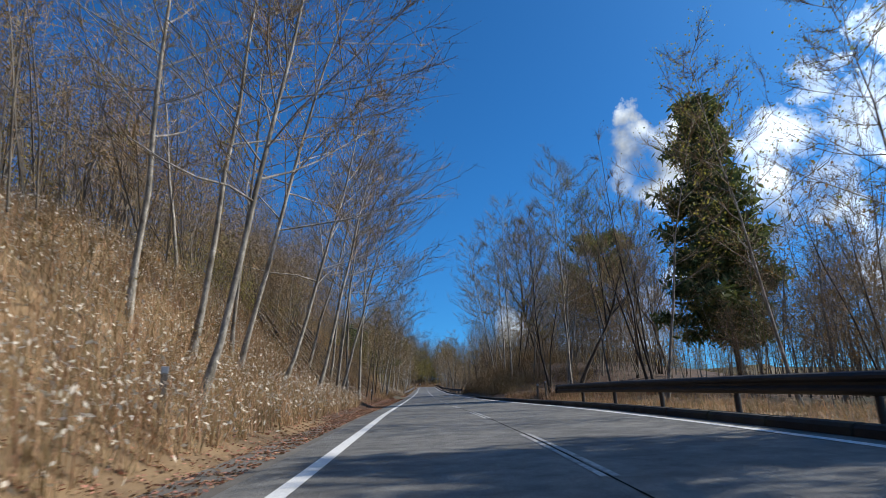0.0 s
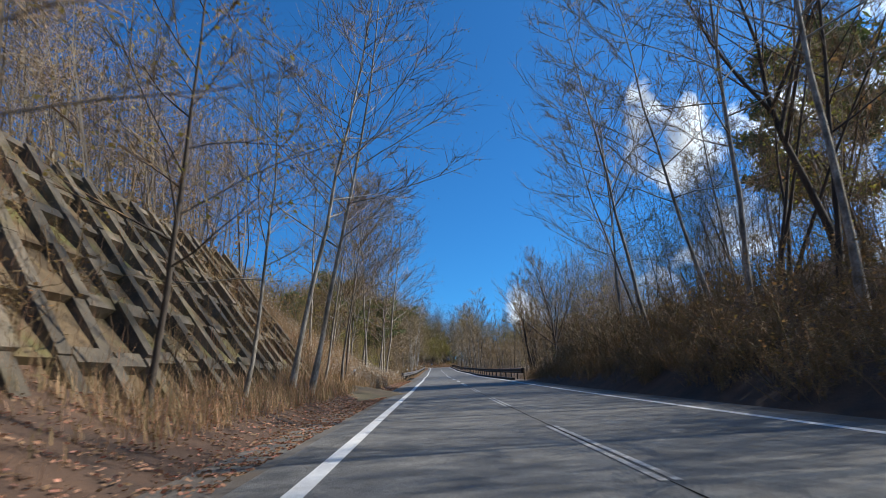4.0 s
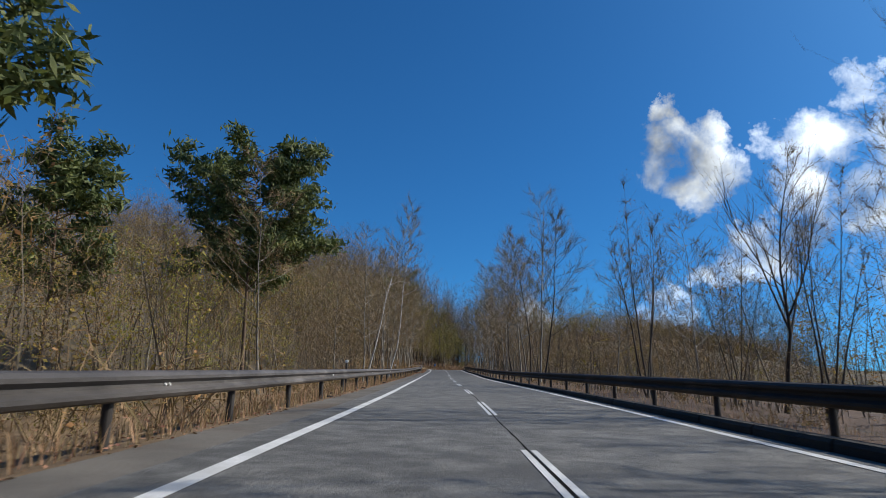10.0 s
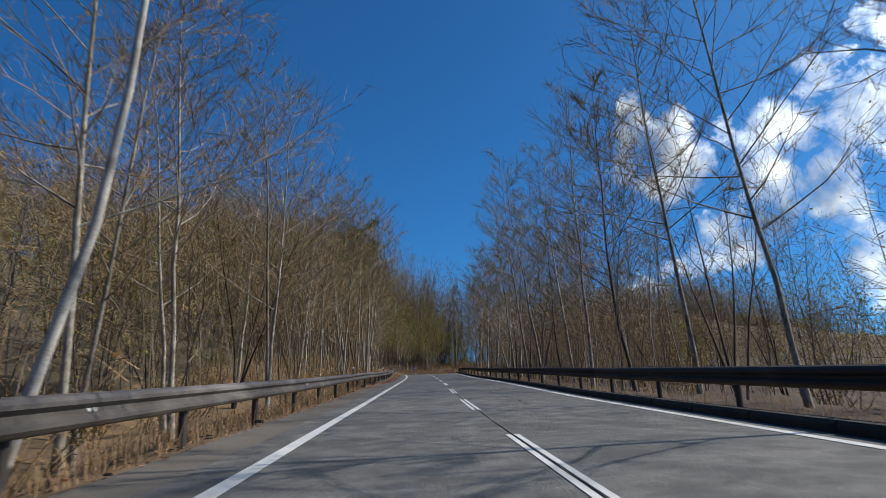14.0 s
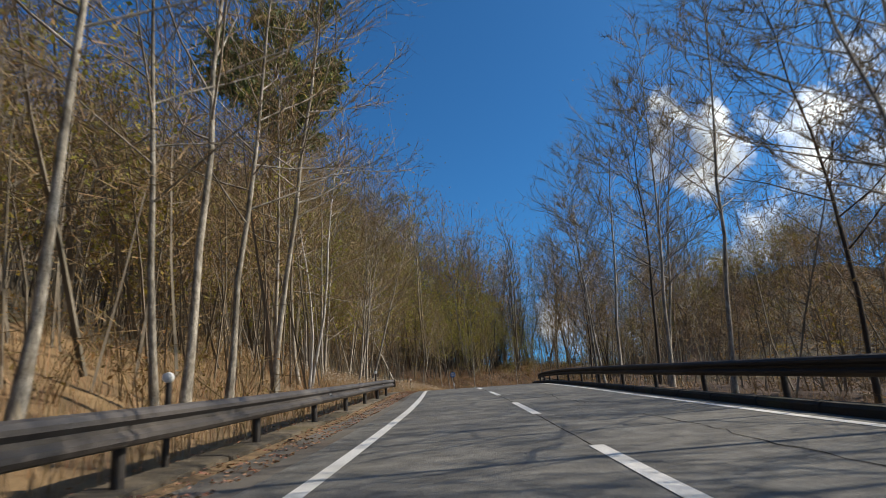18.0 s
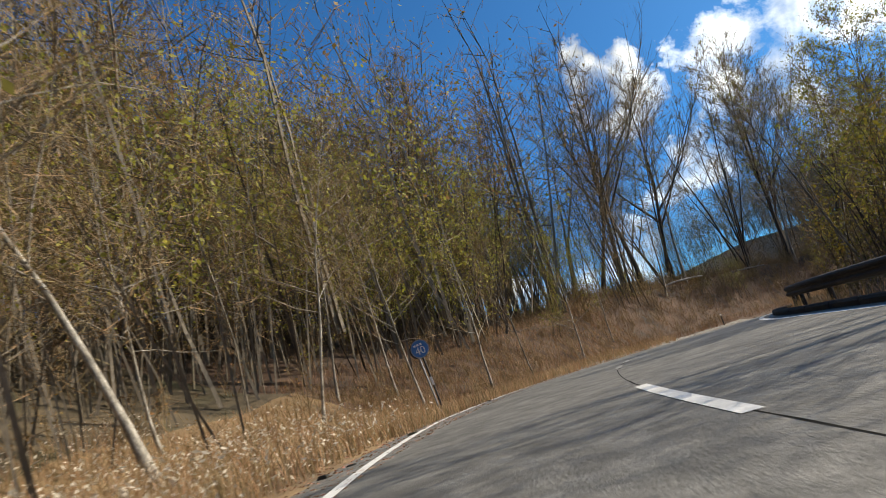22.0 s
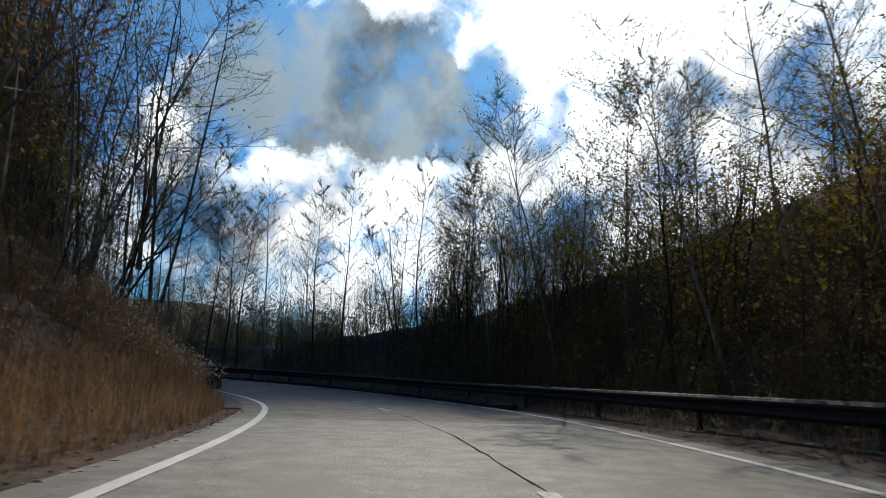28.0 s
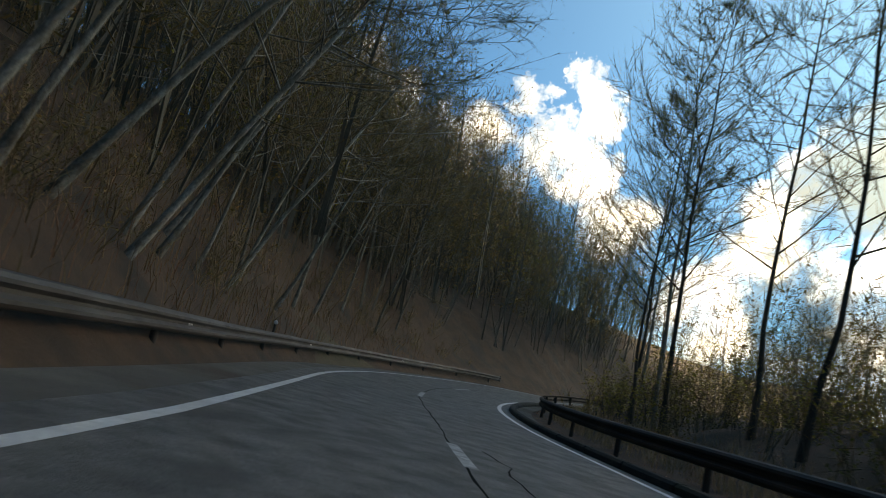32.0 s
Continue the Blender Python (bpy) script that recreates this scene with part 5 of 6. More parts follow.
scatter_mesh("woods", far_stands, far_places, [M_BARKM, M_BRUSH, M_BUD], "brown hazy leafless woods on the hillside", "woods")
olive_stands = [haze_stand(211, 9, 4, 70, 190), haze_stand(212, 8, 4, 70, 200), haze_stand(213, 9, 4, 150, 330, bud_size=0.065, brush_w=0.0135), haze_stand(214, 8, 4, 150, 330, bud_size=0.065, brush_w=0.0135)]
olive_places = np.concatenate([wood_places(rng, 104, 262, -40, -11, 120, 2, 0.6, 1.0), wood_places(rng, 70, 300, 14, 50, 70, 2, 0.5, 0.9), wood_places(rng, 384, 470, -22, -9, 50, 2, 0.7, 1.1), wood_places(rng, 304, 392, 6.5, 27, 240, 2, 0.4, 0.7), wood_places(rng, 388, 445, 6.2, 18, 130, 2, 0.2, 0.36), wood_places(rng, 0, 80, -36, -13, 30, 2, 0.5, 0.9), wood_places(rng, 262, 295, -50, -17, 20, 2, 1.0, 1.5), wood_places(rng, 288, 329, -50, -17, 50, 2, 1.3, 1.9)])
olive_places = np.concatenate([olive_places, wood_places(np.random.default_rng(61), 364, 388, 6.6, 12, 26, 2, 0.6, 0.95)])
olive_places[(olive_places[:, 5] > 1.1) | (np.arange(len(olive_places)) >= len(olive_places) - 26), 0] += 2
scatter_mesh("woods", olive_stands, olive_places, [M_BARKD, M_BRUSH, M_OLIVE], "olive budding woods among bare trees", "woods")
leafy = [thicket(241, 9, 5, 120, 1350, leaf_size=0.042), thicket(242, 10, 5, 120, 1350, leaf_size=0.042), thicket(243, 8, 5, 120, 1250, leaf_size=0.048)]
leafy_places = np.concatenate([wood_places(rng, 308, 328, -24, -10, 38, 3, 0.8, 1.4), wood_places(rng, 318, 366, -14, -7, 22, 3, 0.3, 0.55), wood_places(rng, 306, 350, 8, 16, 22, 3, 0.5, 0.8), wood_places(rng, 112, 170, -16, -9, 20, 3, 0.5, 0.8), wood_places(rng, 20, 36, -11, -7.5, 5, 3, 0.35, 0.5), wood_places(rng, 364, 392, -22, -8, 12, 3, 0.4, 0.7), wood_places(np.random.default_rng(55), 314, 324, -16, -11, 8, 3, 0.8, 1.1), wood_places(np.random.default_rng(56), 306, 316, -30, -22, 8, 3, 2.0, 2.4)])
scatter_mesh("woods", leafy, leafy_places, [M_BARKD, M_TWIG, M_LEAF], "young trees in fresh yellow-green leaf outside the bend", "woods")
green_stands = [haze_stand(221, 10, 4, 50, 300), haze_stand(222, 9, 4, 50, 320), haze_stand(223, 10, 4, 110, 560, bud_size=0.07, brush_w=0.0135), haze_stand(224, 9, 4, 110, 560, bud_size=0.07, brush_w=0.0135)]
green_places = np.concatenate([wood_places(rng, 290, 328, -44, -20, 56, 2, 1.1, 1.8), wood_places(rng, 262, 296, -40, -16, 14, 2, 1.0, 1.4), wood_places(rng, 304, 345, 9, 22, 26, 2, 0.5, 0.8), wood_places(rng, 200, 262, -40, -14, 20, 2, 0.6, 1.0), wood_places(np.random.default_rng(64), 284, 320, -30, -11, 46, 2, 1.15, 1.9), wood_places(np.random.default_rng(66), 236, 284, -24, -10, 22, 2, 1.11, 1.5)])
green_places[green_places[:, 5] > 1.1, 0] += 2
scatter_mesh("woods", green_stands, green_places, [M_BARKM, M_BRUSH, M_LEAF], "yellow-green leafing woods round the bend", "woods")


# ---------------------------------------------------------------- undergrowth
def blades(rng, s, d, height, width, droop=0.35):
    """Grass blades as bent two-quad ribbons."""
    n = len(s)
    base = at(s, d, lift(s, d) - 0.03)
    a = rng.random(n) * 6.28
    side = np.stack([np.cos(a), np.sin(a), np.zeros(n)], -1) * (width * (0.6 + 0.8 * rng.random(n)))[:, None]
    lean = np.stack([np.cos(a + 1.57), np.sin(a + 1.57), np.zeros(n)], -1) * (rng.random(n) * droop)[:, None]
    h = height * (0.5 + 0.8 * rng.random(n))
    mid = base + (np.array([[0, 0, 1.0]]) * 0.6 + lean * 0.35) * h[:, None]
    tip = base + (np.array([[0, 0, 1.0]]) * 0.95 + lean) * h[:, None]
    v = np.stack([base - side, base + side, mid + side * 0.7, mid - side * 0.7, tip + side * 0.1, tip - side * 0.1], 1).reshape(-1, 3)
    i = np.arange(n)[:, None] * 6
    q = np.concatenate([i + np.array([[0, 1, 2, 3]]), i + np.array([[3, 2, 4, 5]])])
    return v, q, tip


def spread(rng, s0, s1, d0, d1, n, edge=1.0):
    s = s0 + (s1 - s0) * rng.random(n)
    d = d0 + (d1 - d0) * rng.random(n) ** edge
    # tufts
    s = s + 0.16 * np.sin(9 * s) + rng.normal(0, 0.05, n)
    return s, d


rng = np.random.default_rng(31)
gv, gq, pv, pq, gn, pn = [], [], [], [], 0, 0
dv, dq, dn = [], [], 0
for s0, s1, d0, d1, n, hgt in ((-4, 24, -4.3, -14, 20000, 0.75), (24, 33, -4.4, -13, 6500, 0.75), (60, 82, -4.6, -6.2, 2500, 0.5), (80, 107, -4.3, -12, 12000, 0.7), (24, 82, -4.5, -6.4, 2600, 0.25), (107, 215, -4.25, -6.8, 8000, 0.4), (215, 264, -4.75, -11, 7000, 0.6), (262, 300, -4.75, -13, 17000, 0.75), (298, 324, -4.4, -12, 17000, 0.42),
                            (5, 34, 4.8, 12, 7000, 0.35), (99, 300, 4.9, 7.5, 4500, 0.3), (336, 372, -4.0, -7.0, 7000, 0.6), (372, 386, -4.6, -8, 5000, 0.7), (400, 445, 4.6, 7, 4000, 0.5), (300, 400, 4.7, 9, 6000, 0.45)):
    s, d = spread(rng, s0, s1, d0, d1, int(n * 1.35), 1.2)
    v, q, tip = blades(rng, s, d, hgt * 0.9, 0.0065, 1.0)
    gv.append(v)
    gq.append(q + gn)
    gn += len(v)
    if hgt >= 0.7:
        k = np.concatenate([tip[::4], tip[1::5] + (0, 0, -0.25 * hgt), tip[2::6] + (0, 0, -0.45 * hgt)])
        v, q = flakes(rng, k, 0.042, 0.4)
        pv.append(v)
        pq.append(q + pn)
        pn += len(v)
for s0, s1, d0, d1, n, hgt, wid in ((27, 82, -6.0, -10.5, 10000, 0.9, 0.006), (322, 374, -4.9, -15, 26000, 0.5, 0.010), (306, 324, -6, -14, 9000, 0.45, 0.010), (30, 52, 4.7, 9, 4000, 0.4, 0.012), (374, 445, -4.8, -10, 6000, 0.6, 0.012)):
    s, d = spread(rng, s0, s1, d0, d1, n, 1.0)
    v, q, tip = blades(rng, s, d, hgt, wid * 0.75, 1.0)
    dv.append(v)
    dq.append(q + dn)
    dn += len(v)
tagged(new("dry_stems", mesh_of("dry_stems", np.concatenate(dv), [np.concatenate(dq)], M_STEM)), "brown dead stems and bracken on the bank", "undergrowth", kind="stuff")
tagged(new("dry_grass", mesh_of("dry_grass", np.concatenate(gv), [np.concatenate(gq)], M_GRASS)), "tall dry straw-coloured grass along the verges", "grass", kind="stuff")
tagged(new("seed_heads", mesh_of("seed_heads", np.concatenate(pv), [np.concatenate(pq)], M_PLUME)), "pale dry seed heads and leaves in the grass", "grass", kind="stuff")

# fallen leaves
lv, lq, ln = [], [], 0
for s0, s1, d0, d1, n in ((5, 80, -3.4, -6.6, 42000), (80, 113, -3.7, -8, 15000), (107, 222, -3.9, -6, 5000), (222, 300, -3.5, -4.9, 9000), (300, 372, -3.5, -12, 14000), (372, 390, -4.2, -8, 3000), (300, 440, 4.0, 9, 5000)):
    s, d = spread(rng, s0, s1, d0, d1, n, 1.4)
    c = at(s, d, np.maximum(lift(s, d), -0.03) + 0.03)
    v, q = flakes(rng, c, 0.032, 0.6)
    v[:, 2] = np.repeat(c[:, 2], 4) + (v[:, 2] - np.repeat(c[:, 2], 4)) * 0.45
    lv.append(v)
    lq.append(q + ln)
    ln += len(v)
tagged(new("fallen_leaves", mesh_of("fallen_leaves", np.concatenate(lv), [np.concatenate(lq)], M_DEADLEAF)), "brown fallen leaves scattered along the road edge", "leaves", kind="stuff")


def shrub(seed, height, stems, leaf, leaf_size=0.04):
    rng = np.random.default_rng(seed)
    bag, tips = Bag(), []
    for _ in range(stems):
        a, el = rng.random() * 6.28, 0.7 + rng.random() * 0.8
        c = curve(rng, (rng.normal(0, .12), rng.normal(0, .12), -0.1), (math.cos(a) * math.cos(el), math.sin(a) * math.cos(el), math.sin(el)), height * (0.5 + 0.6 * rng.random()), 3, 0.2, 0.14)
        bag.add(*tube(c, np.linspace(0.013, 0.005, 3), 3))
        for j in (1, 1.5, 2):
            tips.append(c[int(j)] if j != 1.5 else (c[1] + c[2]) / 2)
    tips = np.array(tips)
    tv, tq, _ = sprays(rng, tips[rng.integers(0, len(tips), 60)], height * 0.4, 0.007)
    v, q = bag.arrays()
    c = tips[rng.integers(0, len(tips), leaf)] + rng.normal(0, 0.12, (leaf, 3))
    fv, fq = flakes(rng, c, leaf_size)
    return np.r_[v, fv, tv], np.r_[q, fq + len(v)], np.r_[np.zeros(len(q)), np.ones(len(fq))], tq + len(v) + len(fv), np.zeros(len(tq))


shrubs = [shrub(301, 1.5, 7, 26), shrub(302, 1.9, 7, 30), shrub(303, 1.2, 8, 20)]
places = np.concatenate([wood_places(rng, 58, 99, 4.9, 14, 240, 3, 0.8, 1.5), wood_places(rng, 58, 98, 4.8, 9.5, 360, 3, 0.5, 1.0), wood_places(rng, 20, 82, -14, -9.5, 150, 3, 0.8, 1.5), wood_places(rng, 12, 36, -13, -6.2, 90, 3, 0.6, 1.2), wood_places(rng, 30, 80, -10, -6.2, 280, 3, 0.4, 0.9), wood_places(rng, 80, 105, -14, -7, 60, 3, 0.7, 1.2), wood_places(rng, 110, 262, -14, -6, 180, 3, 0.8, 1.6), wood_places(rng, 100, 300, 6.5, 16, 150, 3, 0.7, 1.3),
                         wood_places(rng, 262, 326, -22, -9, 150, 3, 0.6, 1.3), wood_places(rng, 322, 374, -16, -5.8, 330, 3, 0.4, 1.0), wood_places(np.random.default_rng(57), 320, 374, -13, -7.5, 420, 3, 0.4, 0.9), wood_places(np.random.default_rng(59), 322, 372, -15, -8.5, 260, 3, 0.8, 1.3), wood_places(np.random.default_rng(60), 306, 330, -12, -6, 130, 3, 0.4, 0.8), wood_places(rng, 374, 450, -14, -5.6, 150, 3, 0.8, 1.5), wood_places(rng, 30, 57, 5.2, 12, 120, 3, 0.3, 0.6), wood_places(rng, 57, 98, 4.4, 6.6, 460, 3, 0.35, 0.7), wood_places(rng, 376, 450, -9, -5.4, 120, 3, 0.5, 1.0)])
scatter_mesh("shrubs", shrubs, places, [M_TWIG, M_BUD], "tangled bare brown shrubs under the trees", "shrubs")
places = np.concatenate([wood_places(rng, 302, 440, 5.7, 15, 420, 3, 0.7, 1.4), wood_places(rng, 336, 396, 6.6, 20, 280, 3, 1.1, 1.9), wood_places(rng, 332, 384, 5.9, 14, 420, 3, 0.7, 1.3), wood_places(np.random.default_rng(58), 330, 384, 5.9, 9, 240, 3, 0.5, 1.0), wood_places(rng, 330, 372, -16, -8, 60, 3, 0.7, 1.2), wood_places(rng, 120, 262, -12, -7, 60, 3, 0.7, 1.2)])
scatter_mesh("shrubs", [shrub(311, 1.6, 7, 110, 0.032), shrub(312, 2.0, 7, 130, 0.032), shrub(313, 1.3, 7, 100, 0.032)], places, [M_TWIG, M_OLIVE], "olive-green leafing shrubs on the bank", "shrubs")


# ---------------------------------------------------------------- concrete grid wall on the left bank
WALL0, WALL1, CELL, ROWS = 31.0, 79.0, 1.3, 6
FOOT, SLOPE = 5.75, 50.0


def wall_at(s, u, proud=0.0):
    """Places on the wall's face: u metres up the slope from its foot."""
    c, n = math.cos(radians(SLOPE)), math.sin(radians(SLOPE))
    return at(s, -(FOOT + u * c) + proud * n, 0.15 + u * n + proud * c)


def quad_block(corners_s, corners_u, p0, p1):
    lo = wall_at(np.array(corners_s), np.array(corners_u), p0)
    hi = wall_at(np.array(corners_s), np.array(corners_u), p1)
    v = np.r_[lo, hi]
    q = np.array([[4, 5, 6, 7], [0, 1, 5, 4], [1, 2, 6, 5], [2, 3, 7, 6], [3, 0, 4, 7], [3, 2, 1, 0]])
    return v, q


wall = new("retaining_wall")
tagged(wall, "weathered mossy concrete grid retaining wall on the steep bank", "wall", kind="structure")
ncell = int((WALL1 - WALL0) / CELL)
top_u = ROWS * CELL
SKEW = 0.42
wr = np.random.default_rng(8)
for c in range(ncell + 1):
    s = WALL0 + c * CELL
    bare = 46 < s < 58
    for r in range(ROWS):
        # each rib in lengths that have settled a little apart
        u0, u1, j, w0 = r * CELL - (0.3 if r == 0 else 0), (r + 1) * CELL, wr.normal(0, 0.03), 0.15 + 0.05 * wr.random()
        v, q = quad_block([s - w0 + j + SKEW * u0, s + w0 + j + SKEW * u0, s + w0 + j + SKEW * u1, s - w0 + j + SKEW * u1], [u0, u0, u1 - 0.012, u1 - 0.012], -0.5, 0.22 + wr.normal(0, 0.03))
        child("rib", mesh_of("rib", v, [q], M_CONC), wall)
    if c == ncell:
        continue
    for r in range(ROWS + 1):
        u, o = r * CELL + wr.normal(0, 0.03), SKEW * r * CELL
        if r == 0 or wr.random() > 0.3:
            hh = 0.13 + 0.05 * wr.random()
            v, q = quad_block([s + 0.17 + o, s + CELL - 0.17 + o, s + CELL - 0.17 + o + 0.1, s + 0.17 + o + 0.1], [u - hh, u - hh, u + hh, u + hh], -0.5, 0.16 + wr.normal(0, 0.03))
            child("crossbeam", mesh_of("crossbeam", v, [q], M_CONC), wall)
        if r < ROWS:
            infill = M_CONC if bare and wr.random() > 0.25 else M_MOSS
            d0, d1 = (0.14, 0.14) if infill is M_CONC else (0.18 - 0.10 * wr.random(), 0.02 - 0.14 * wr.random())
            lo = wall_at(np.array([s + 0.1 + o, s + CELL - 0.1 + o]), np.array([r * CELL, r * CELL]), d0)
            hi = wall_at(np.array([s + CELL - 0.1 + o + SKEW * CELL, s + 0.1 + o + SKEW * CELL]), np.array([(r + 1) * CELL] * 2), d1)
            back = np.r_[wall_at(np.array([s + 0.1 + o, s + CELL - 0.1 + o]), np.array([r * CELL] * 2), -0.6), wall_at(np.array([s + CELL - 0.1 + o + SKEW * CELL, s + 0.1 + o + SKEW * CELL]), np.array([(r + 1) * CELL] * 2), -0.6)]
            q = np.array([[4, 5, 6, 7], [0, 1, 5, 4], [1, 2, 6, 5], [2, 3, 7, 6], [3, 0, 4, 7], [3, 2, 1, 0]])
            child("panel", mesh_of("panel", np.r_[back, lo, hi], [q], infill), wall)

# ---------------------------------------------------------------- kerbs
def kerb_run(s0, s1, label):
    run = new("kerb")
    run.location = at(s0, 3.5).tolist()
    inv = Matrix.Translation(run.location).inverted()
    tagged(run, label, "kerb", kind="structure")
    s = s0
    while s < s1:
        prof = [(3.44, -0.15), (3.44, 0.10), (3.48, 0.145), (3.64, 0.15), (3.70, 0.10), (3.70, -0.15)][::-1]
        k = child("kerb_block", swept_mesh("kerb_block", prof, s + 0.012, min(s + 1.95, s1), M_KERB, 1.0, shift=widen), run)
        k.matrix_parent_inverse = inv
        s += 2.0


kerb_run(-30, 60, "low dark mossy kerb along the road edge")
kerb_run(98, 341, "low dark mossy kerb in front of the guardrail")
kerb_run(374, 450, "low dark mossy kerb below the outer guardrail")


# ---------------------------------------------------------------- small things by the road
def delineator(s, d, rise=0.9, mat=None, label="slim dark delineator post with a round white reflector"):
    p = spot(s, d, 0.0)
    top = float(at(s, d, rise)[2]) - p.z
    ob = new("delineator")
    ob.matrix_basis = Matrix.Translation(p) @ pose(0, 0, 0, 0, 0, heading(s))
    bm = bmesh.new()
    bmesh.ops.create_cone(bm, cap_ends=True, segments=12, radius1=0.04, radius2=0.035, depth=top + 0.3, matrix=Matrix.Translation((0, 0, top / 2 - 0.15)))
    part("post", bm, M_POST, ob)
    bm = bmesh.new()
    bmesh.ops.create_cone(bm, cap_ends=True, segments=20, radius1=0.065, radius2=0.055, depth=0.05, matrix=Matrix.Translation((0, -0.03, top + 0.02)) @ pose(0, 0, 0, 90, 0, 0))
    bmesh.ops.create_uvsphere(bm, u_segments=16, v_segments=8, radius=0.055, matrix=Matrix.Translation((0, -0.045, top + 0.02)) @ Matrix.Diagonal((1, 0.4, 1, 1)))
    part("reflector", bm, mat or M_WHITE, ob)
    tagged(ob, label, "delineator", group="roadside delineators")


for s, d, r in ((48.3, -4.9, 0.95), (83.6, -5.3, 1.0), (129, -4.62, 1.0), (155.9, -4.62, 1.0), (185, -4.62, 1.0), (215, -4.7, 1.0), (240, -4.6, 1.0), (259.9, -4.55, 1.05), (284.9, -5.0, 0.95), (329, -4.8, 0.75), (351, -4.2, 0.75), (386.3, -4.55, 0.95), (403.6, -4.6, 1.0), (424, -4.6, 1.0)):
    delineator(s, d, r)
for s, d in ((400.4, 4.7), (384, 4.7)):
    delineator(s, d, 0.72, M_ORANGE, "short post with a round orange reflector behind the guardrail")


def old_post(s, d, h, lean):
    ob = new("wooden_post")
    ob.matrix_basis = Matrix.Translation(spot(s, d, 0.0)) @ pose(0, 0, 0, lean, lean * 0.5, 20)
    bm = bmesh.new()
    box(bm, -0.045, 0.045, -0.045, 0.045, -0.3, h - 0.1, 0.008)
    part("shaft", bm, M_WOOD, ob)
    bm = bmesh.new()
    box(bm, -0.05, 0.05, -0.05, 0.05, h - 0.1, h, 0.012)
    part("cap", bm, M_STEEL, ob, "grey metal cap")
    tagged(ob, "weathered grey boundary post standing in dry grass", "post")


old_post(9.2, -5.0, 0.75, 2)
old_post(36, 5.2, 1.0, -2)
old_post(40, 5.4, 0.9, 3)


def speed_sign(s, d):
    p = spot(s, d, 0.0)
    ob = new("road_sign")
    ob.matrix_basis = Matrix.Translation(p) @ pose(0, 0, 0, 0, 0, heading(s) + 14) @ pose(0, 0, 0, 0, -6, 0)
    top = float(at(s, d, 2.2)[2]) - p.z
    bm = bmesh.new()
    bmesh.ops.create_cone(bm, cap_ends=True, segments=14, radius1=0.035, radius2=0.035, depth=top + 0.6, matrix=Matrix.Translation((0, 0.03, top / 2 - 0.1)))
    part("pole", bm, M_POST, ob)
    bm = bmesh.new()
    box(bm, -0.04, 0.04, -0.012, 0.012, top * 0.42, top * 0.55, 0.004, Matrix.Translation((0, -0.01, 0)))
    part("reflective_band", bm, M_WHITE, ob)
    bm = bmesh.new()
    bmesh.ops.create_cone(bm, cap_ends=True, segments=40, radius1=0.3, radius2=0.3, depth=0.012, matrix=Matrix.Translation((0, -0.02, top)) @ pose(0, 0, 0, 90, 0, 0))
    disc = part("disc", bm, M_BLUE, ob, "faded blue round plate")
    bm = bmesh.new()
    for a in range(40):
        a0, a1 = a * math.pi / 20, (a + 1) * math.pi / 20
        vs = [bm.verts.new((math.cos(q) * r, -0.0285, top + math.sin(q) * r)) for q, r in ((a0, 0.295), (a1, 0.295), (a1, 0.275), (a0, 0.275))]
        bm.faces.new(vs)
    part("rim", bm, M_STEEL, disc)
    for x in (-0.13, -0.03, 0.08):
        bm = bmesh.new()
        box(bm, x - 0.035, x + 0.035, -0.0295, -0.0265, top + 0.10, top + 0.17, 0.0)
        part("lettering_bar", bm, M_WHITE, disc)
    cu = bpy.data.curves.new("numerals", "FONT")
    cu.body, cu.size, cu.align_x, cu.extrude = "40", 0.34, "CENTER", 0.001
    tmp = bpy.data.objects.new("numerals", cu)
    scene.collection.objects.link(tmp)
    dg = bpy.context.evaluated_depsgraph_get()
    me = bpy.data.meshes.new_from_object(tmp.evaluated_get(dg))
    bpy.data.objects.remove(tmp)
    me.materials.clear()
    me.materials.append(M_WHITE)
    num = child("numerals", me, disc, "white number forty")
    num.matrix_basis = Matrix.Translation((0, -0.029, top - 0.17)) @ pose(0, 0, 0, 90, 0, 0)
    tagged(ob, "round blue speed sign reading 40 on a dark pole", "road sign")
    # its neighbour, facing the other way
    q = spot(s + 0.5, d - 0.35, 0.0)
    b = new("road_sign")
    b.matrix_basis = Matrix.Translation(q) @ pose(0, 0, 0, 0, 0, heading(s) + 10) @ pose(0, 0, 0, 0, -7, 0)
    bm = bmesh.new()
    bmesh.ops.create_cone(bm, cap_ends=True, segments=14, radius1=0.035, radius2=0.035, depth=top + 0.5, matrix=Matrix.Translation((0, 0, top / 2 - 0.1)))
    part("pole", bm, M_STEEL, b)
    bm = bmesh.new()
    bmesh.ops.create_cone(bm, cap_ends=True, segments=40, radius1=0.3, radius2=0.3, depth=0.012, matrix=Matrix.Translation((0.05, 0.05, top)) @ pose(0, 0, 0, 90, 0, 0))
    part("disc", bm, M_POST, b, "dark back of a round plate")
    tagged(b, "dark back of a round sign facing away on a pale pole", "road sign")


speed_sign(304.5, -5.9)


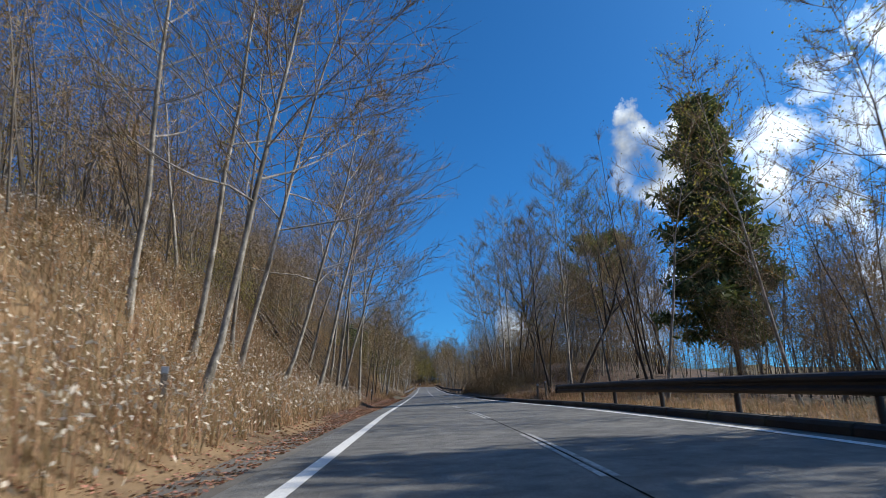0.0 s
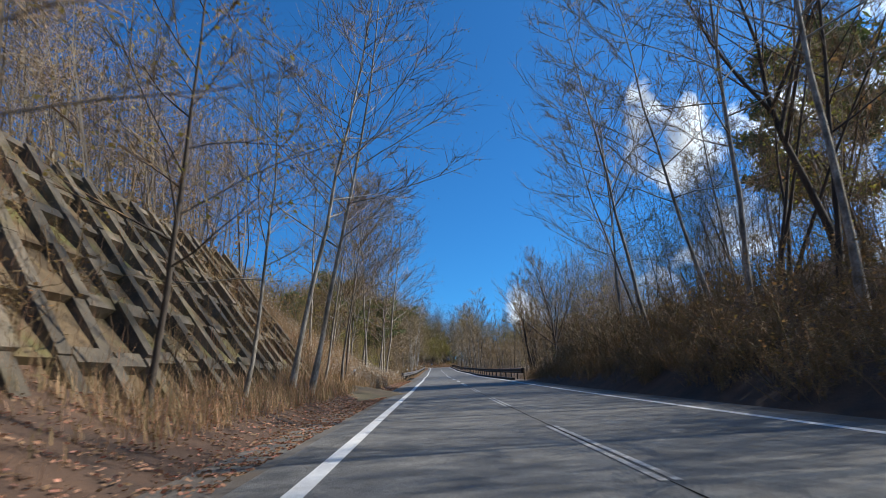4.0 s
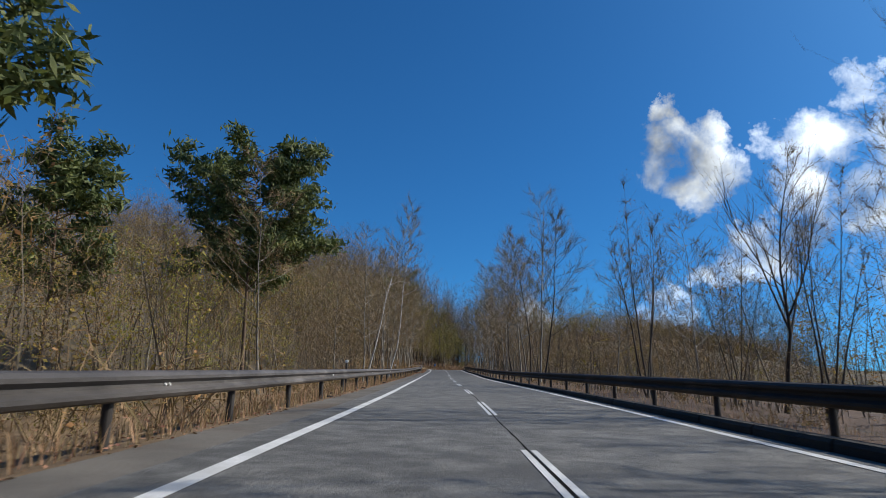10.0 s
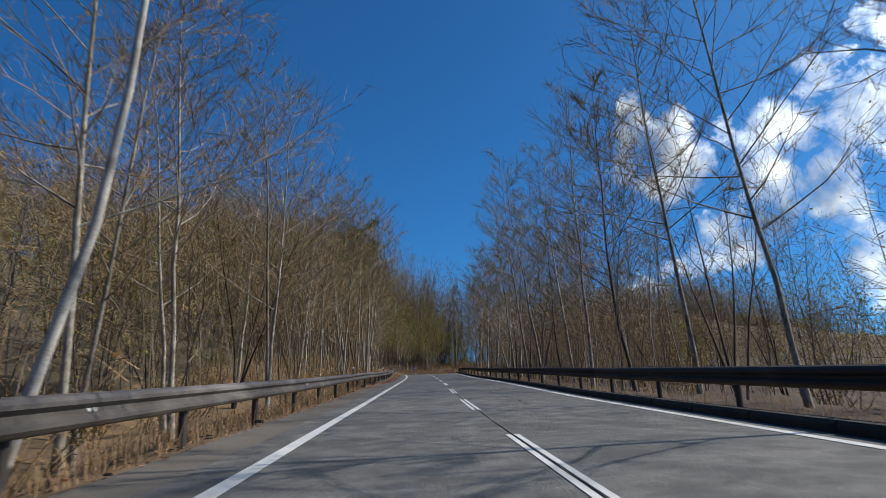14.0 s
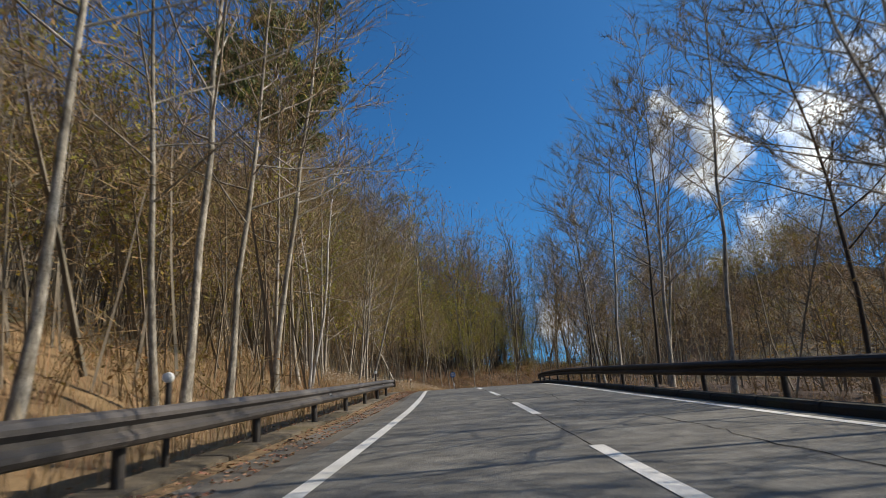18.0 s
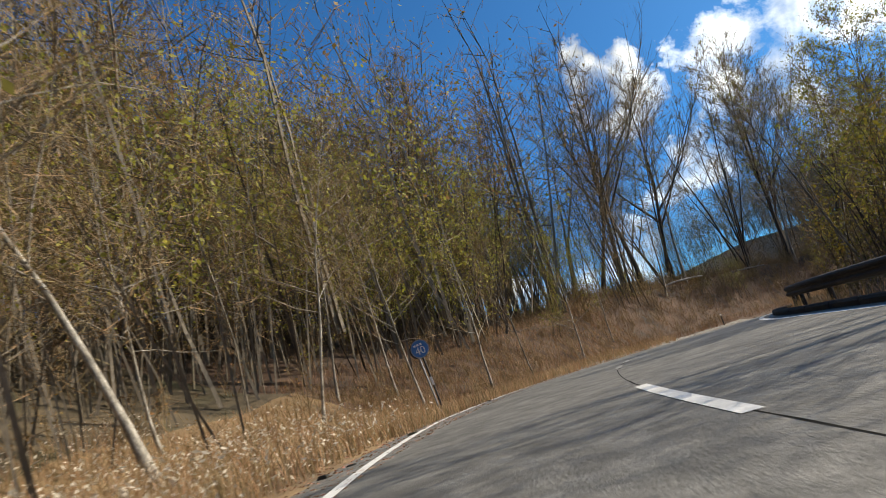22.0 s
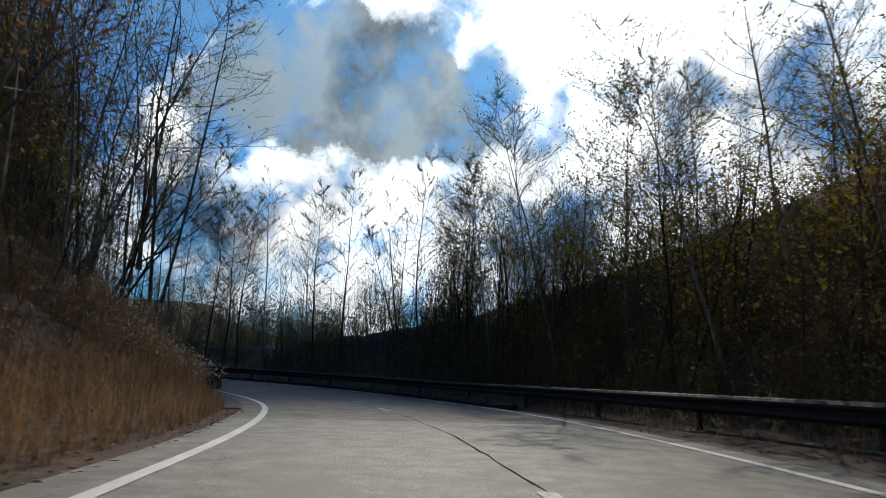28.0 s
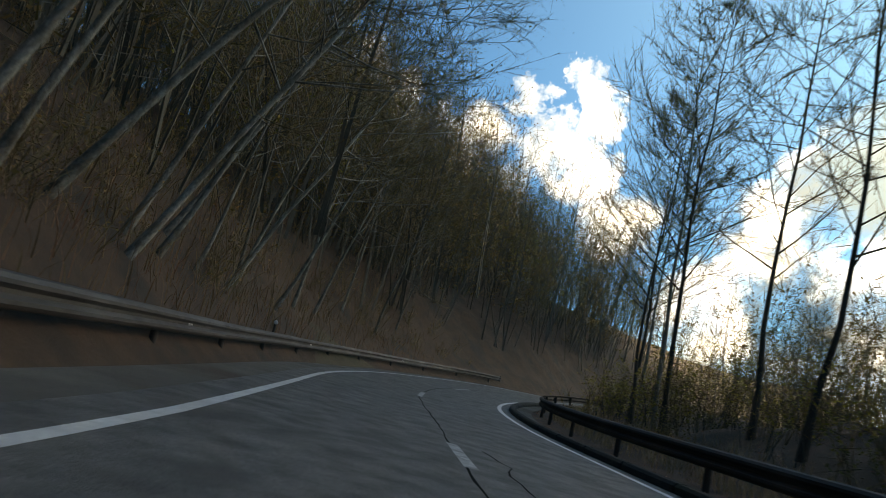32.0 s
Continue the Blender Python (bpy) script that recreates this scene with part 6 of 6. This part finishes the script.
def log(s, d, length, turn, mat, tilt=3):
    rng = np.random.default_rng(int(s * 10))
    ob = new("fallen_trunk")
    c = curve(rng, (0, 0, 0), (1, 0, 0.02), length, 7, 0.0, 0.04)
    v, q = tube(c, np.linspace(0.085, 0.04, 7) * (1.0 if s > 300 else 0.35), 8)
    child("stem", mesh_of("stem", v, [q], mat, smooth=True), ob)
    for i in (2, 3, 4, 5):
        w = curve(rng, c[i], rng.normal(0, 1, 3) * (0.7, 1, 0.5) + np.array([0.5, 0, 0.4]), 0.6, 3, 0.2, 0.1)
        v, q = tube(w, np.array([0.022, 0.015, 0.008]) * (1.0 if s > 300 else 0.4), 4)
        child("branch_stub", mesh_of("branch_stub", v, [q], mat), ob)
    ob.matrix_basis = Matrix.Translation(spot(s, d, -0.05)) @ pose(0, 0, 0, 0, -tilt, heading(s) + turn)
    tagged(ob, "pale fallen tree trunk lying among leaf litter", "log")


for s, d, ln, tn in ((331, -10.5, 3.4, 60), (333, -8.4, 2.6, 130), (350, -6.3, 1.6, 95), (337, -11, 3.0, 20), (343, -9, 2.2, 160), (326, -12, 3.2, 100), (95, -5.6, 1.6, 70), (98, -5.0, 1.2, 20), (381, -5.2, 1.5, 80)):
    log(s, d, ln, tn, M_BIRCH if s > 300 else M_BARK)


# ---------------------------------------------------------------- concrete gutter slabs and rubble on the shoulder
gutter = new("gutter")
tagged(gutter, "run of worn concrete gutter slabs beside dry grass", "gutter", kind="structure")
for i in range(20):
    s = 226 + i * 3.0
    prof = [(-4.72, -0.2), (-4.72, 0.06), (-4.66, 0.075), (-4.3, 0.055), (-4.24, 0.04), (-4.24, -0.2)][::-1]
    child("gutter_slab", swept_mesh("gutter_slab", prof, s + 0.02, s + 2.96, M_CONC, 1.5, shift=lambda q: LEFT_EDGE[0] - left_line(q)), gutter)

rng = np.random.default_rng(55)
rv, rq, rn = [], [], 0
for _ in range(190):
    s, d = (116 + 14 * rng.random(), -3.95 - 0.7 * rng.random()) if rng.random() < 0.6 else (100 + 260 * rng.random(), -4.0 - 0.5 * rng.random())
    r = (0.05 + 0.2 * rng.random() ** 2) if s < 131 and s > 115 else (0.03 + 0.09 * rng.random() ** 2)
    a = np.linspace(0, 2 * math.pi, 7)[:-1]
    low_r = np.stack([np.cos(a) * r, np.sin(a) * r * 0.8, np.zeros(6)], -1) * (0.8 + 0.4 * rng.random((6, 1)))
    up_r = low_r * 0.7 + np.array([0, 0, min(0.09, r * (0.3 + 0.3 * rng.random()))])
    v = np.r_[low_r, up_r] + at(s, d, max(float(lift(s, d)), -0.02))
    j = np.arange(6)
    q = np.r_[np.stack([j, (j + 1) % 6, (j + 1) % 6 + 6, j + 6], -1), [[6, 7, 8, 9]], [[6, 9, 10, 11]]]
    rv.append(v)
    rq.append(q + rn)
    rn += 12
tagged(new("rubble", mesh_of("rubble", np.concatenate(rv), [np.concatenate(rq)], M_KERB)), "broken bits of asphalt and stone on the shoulder", "rubble", kind="stuff")
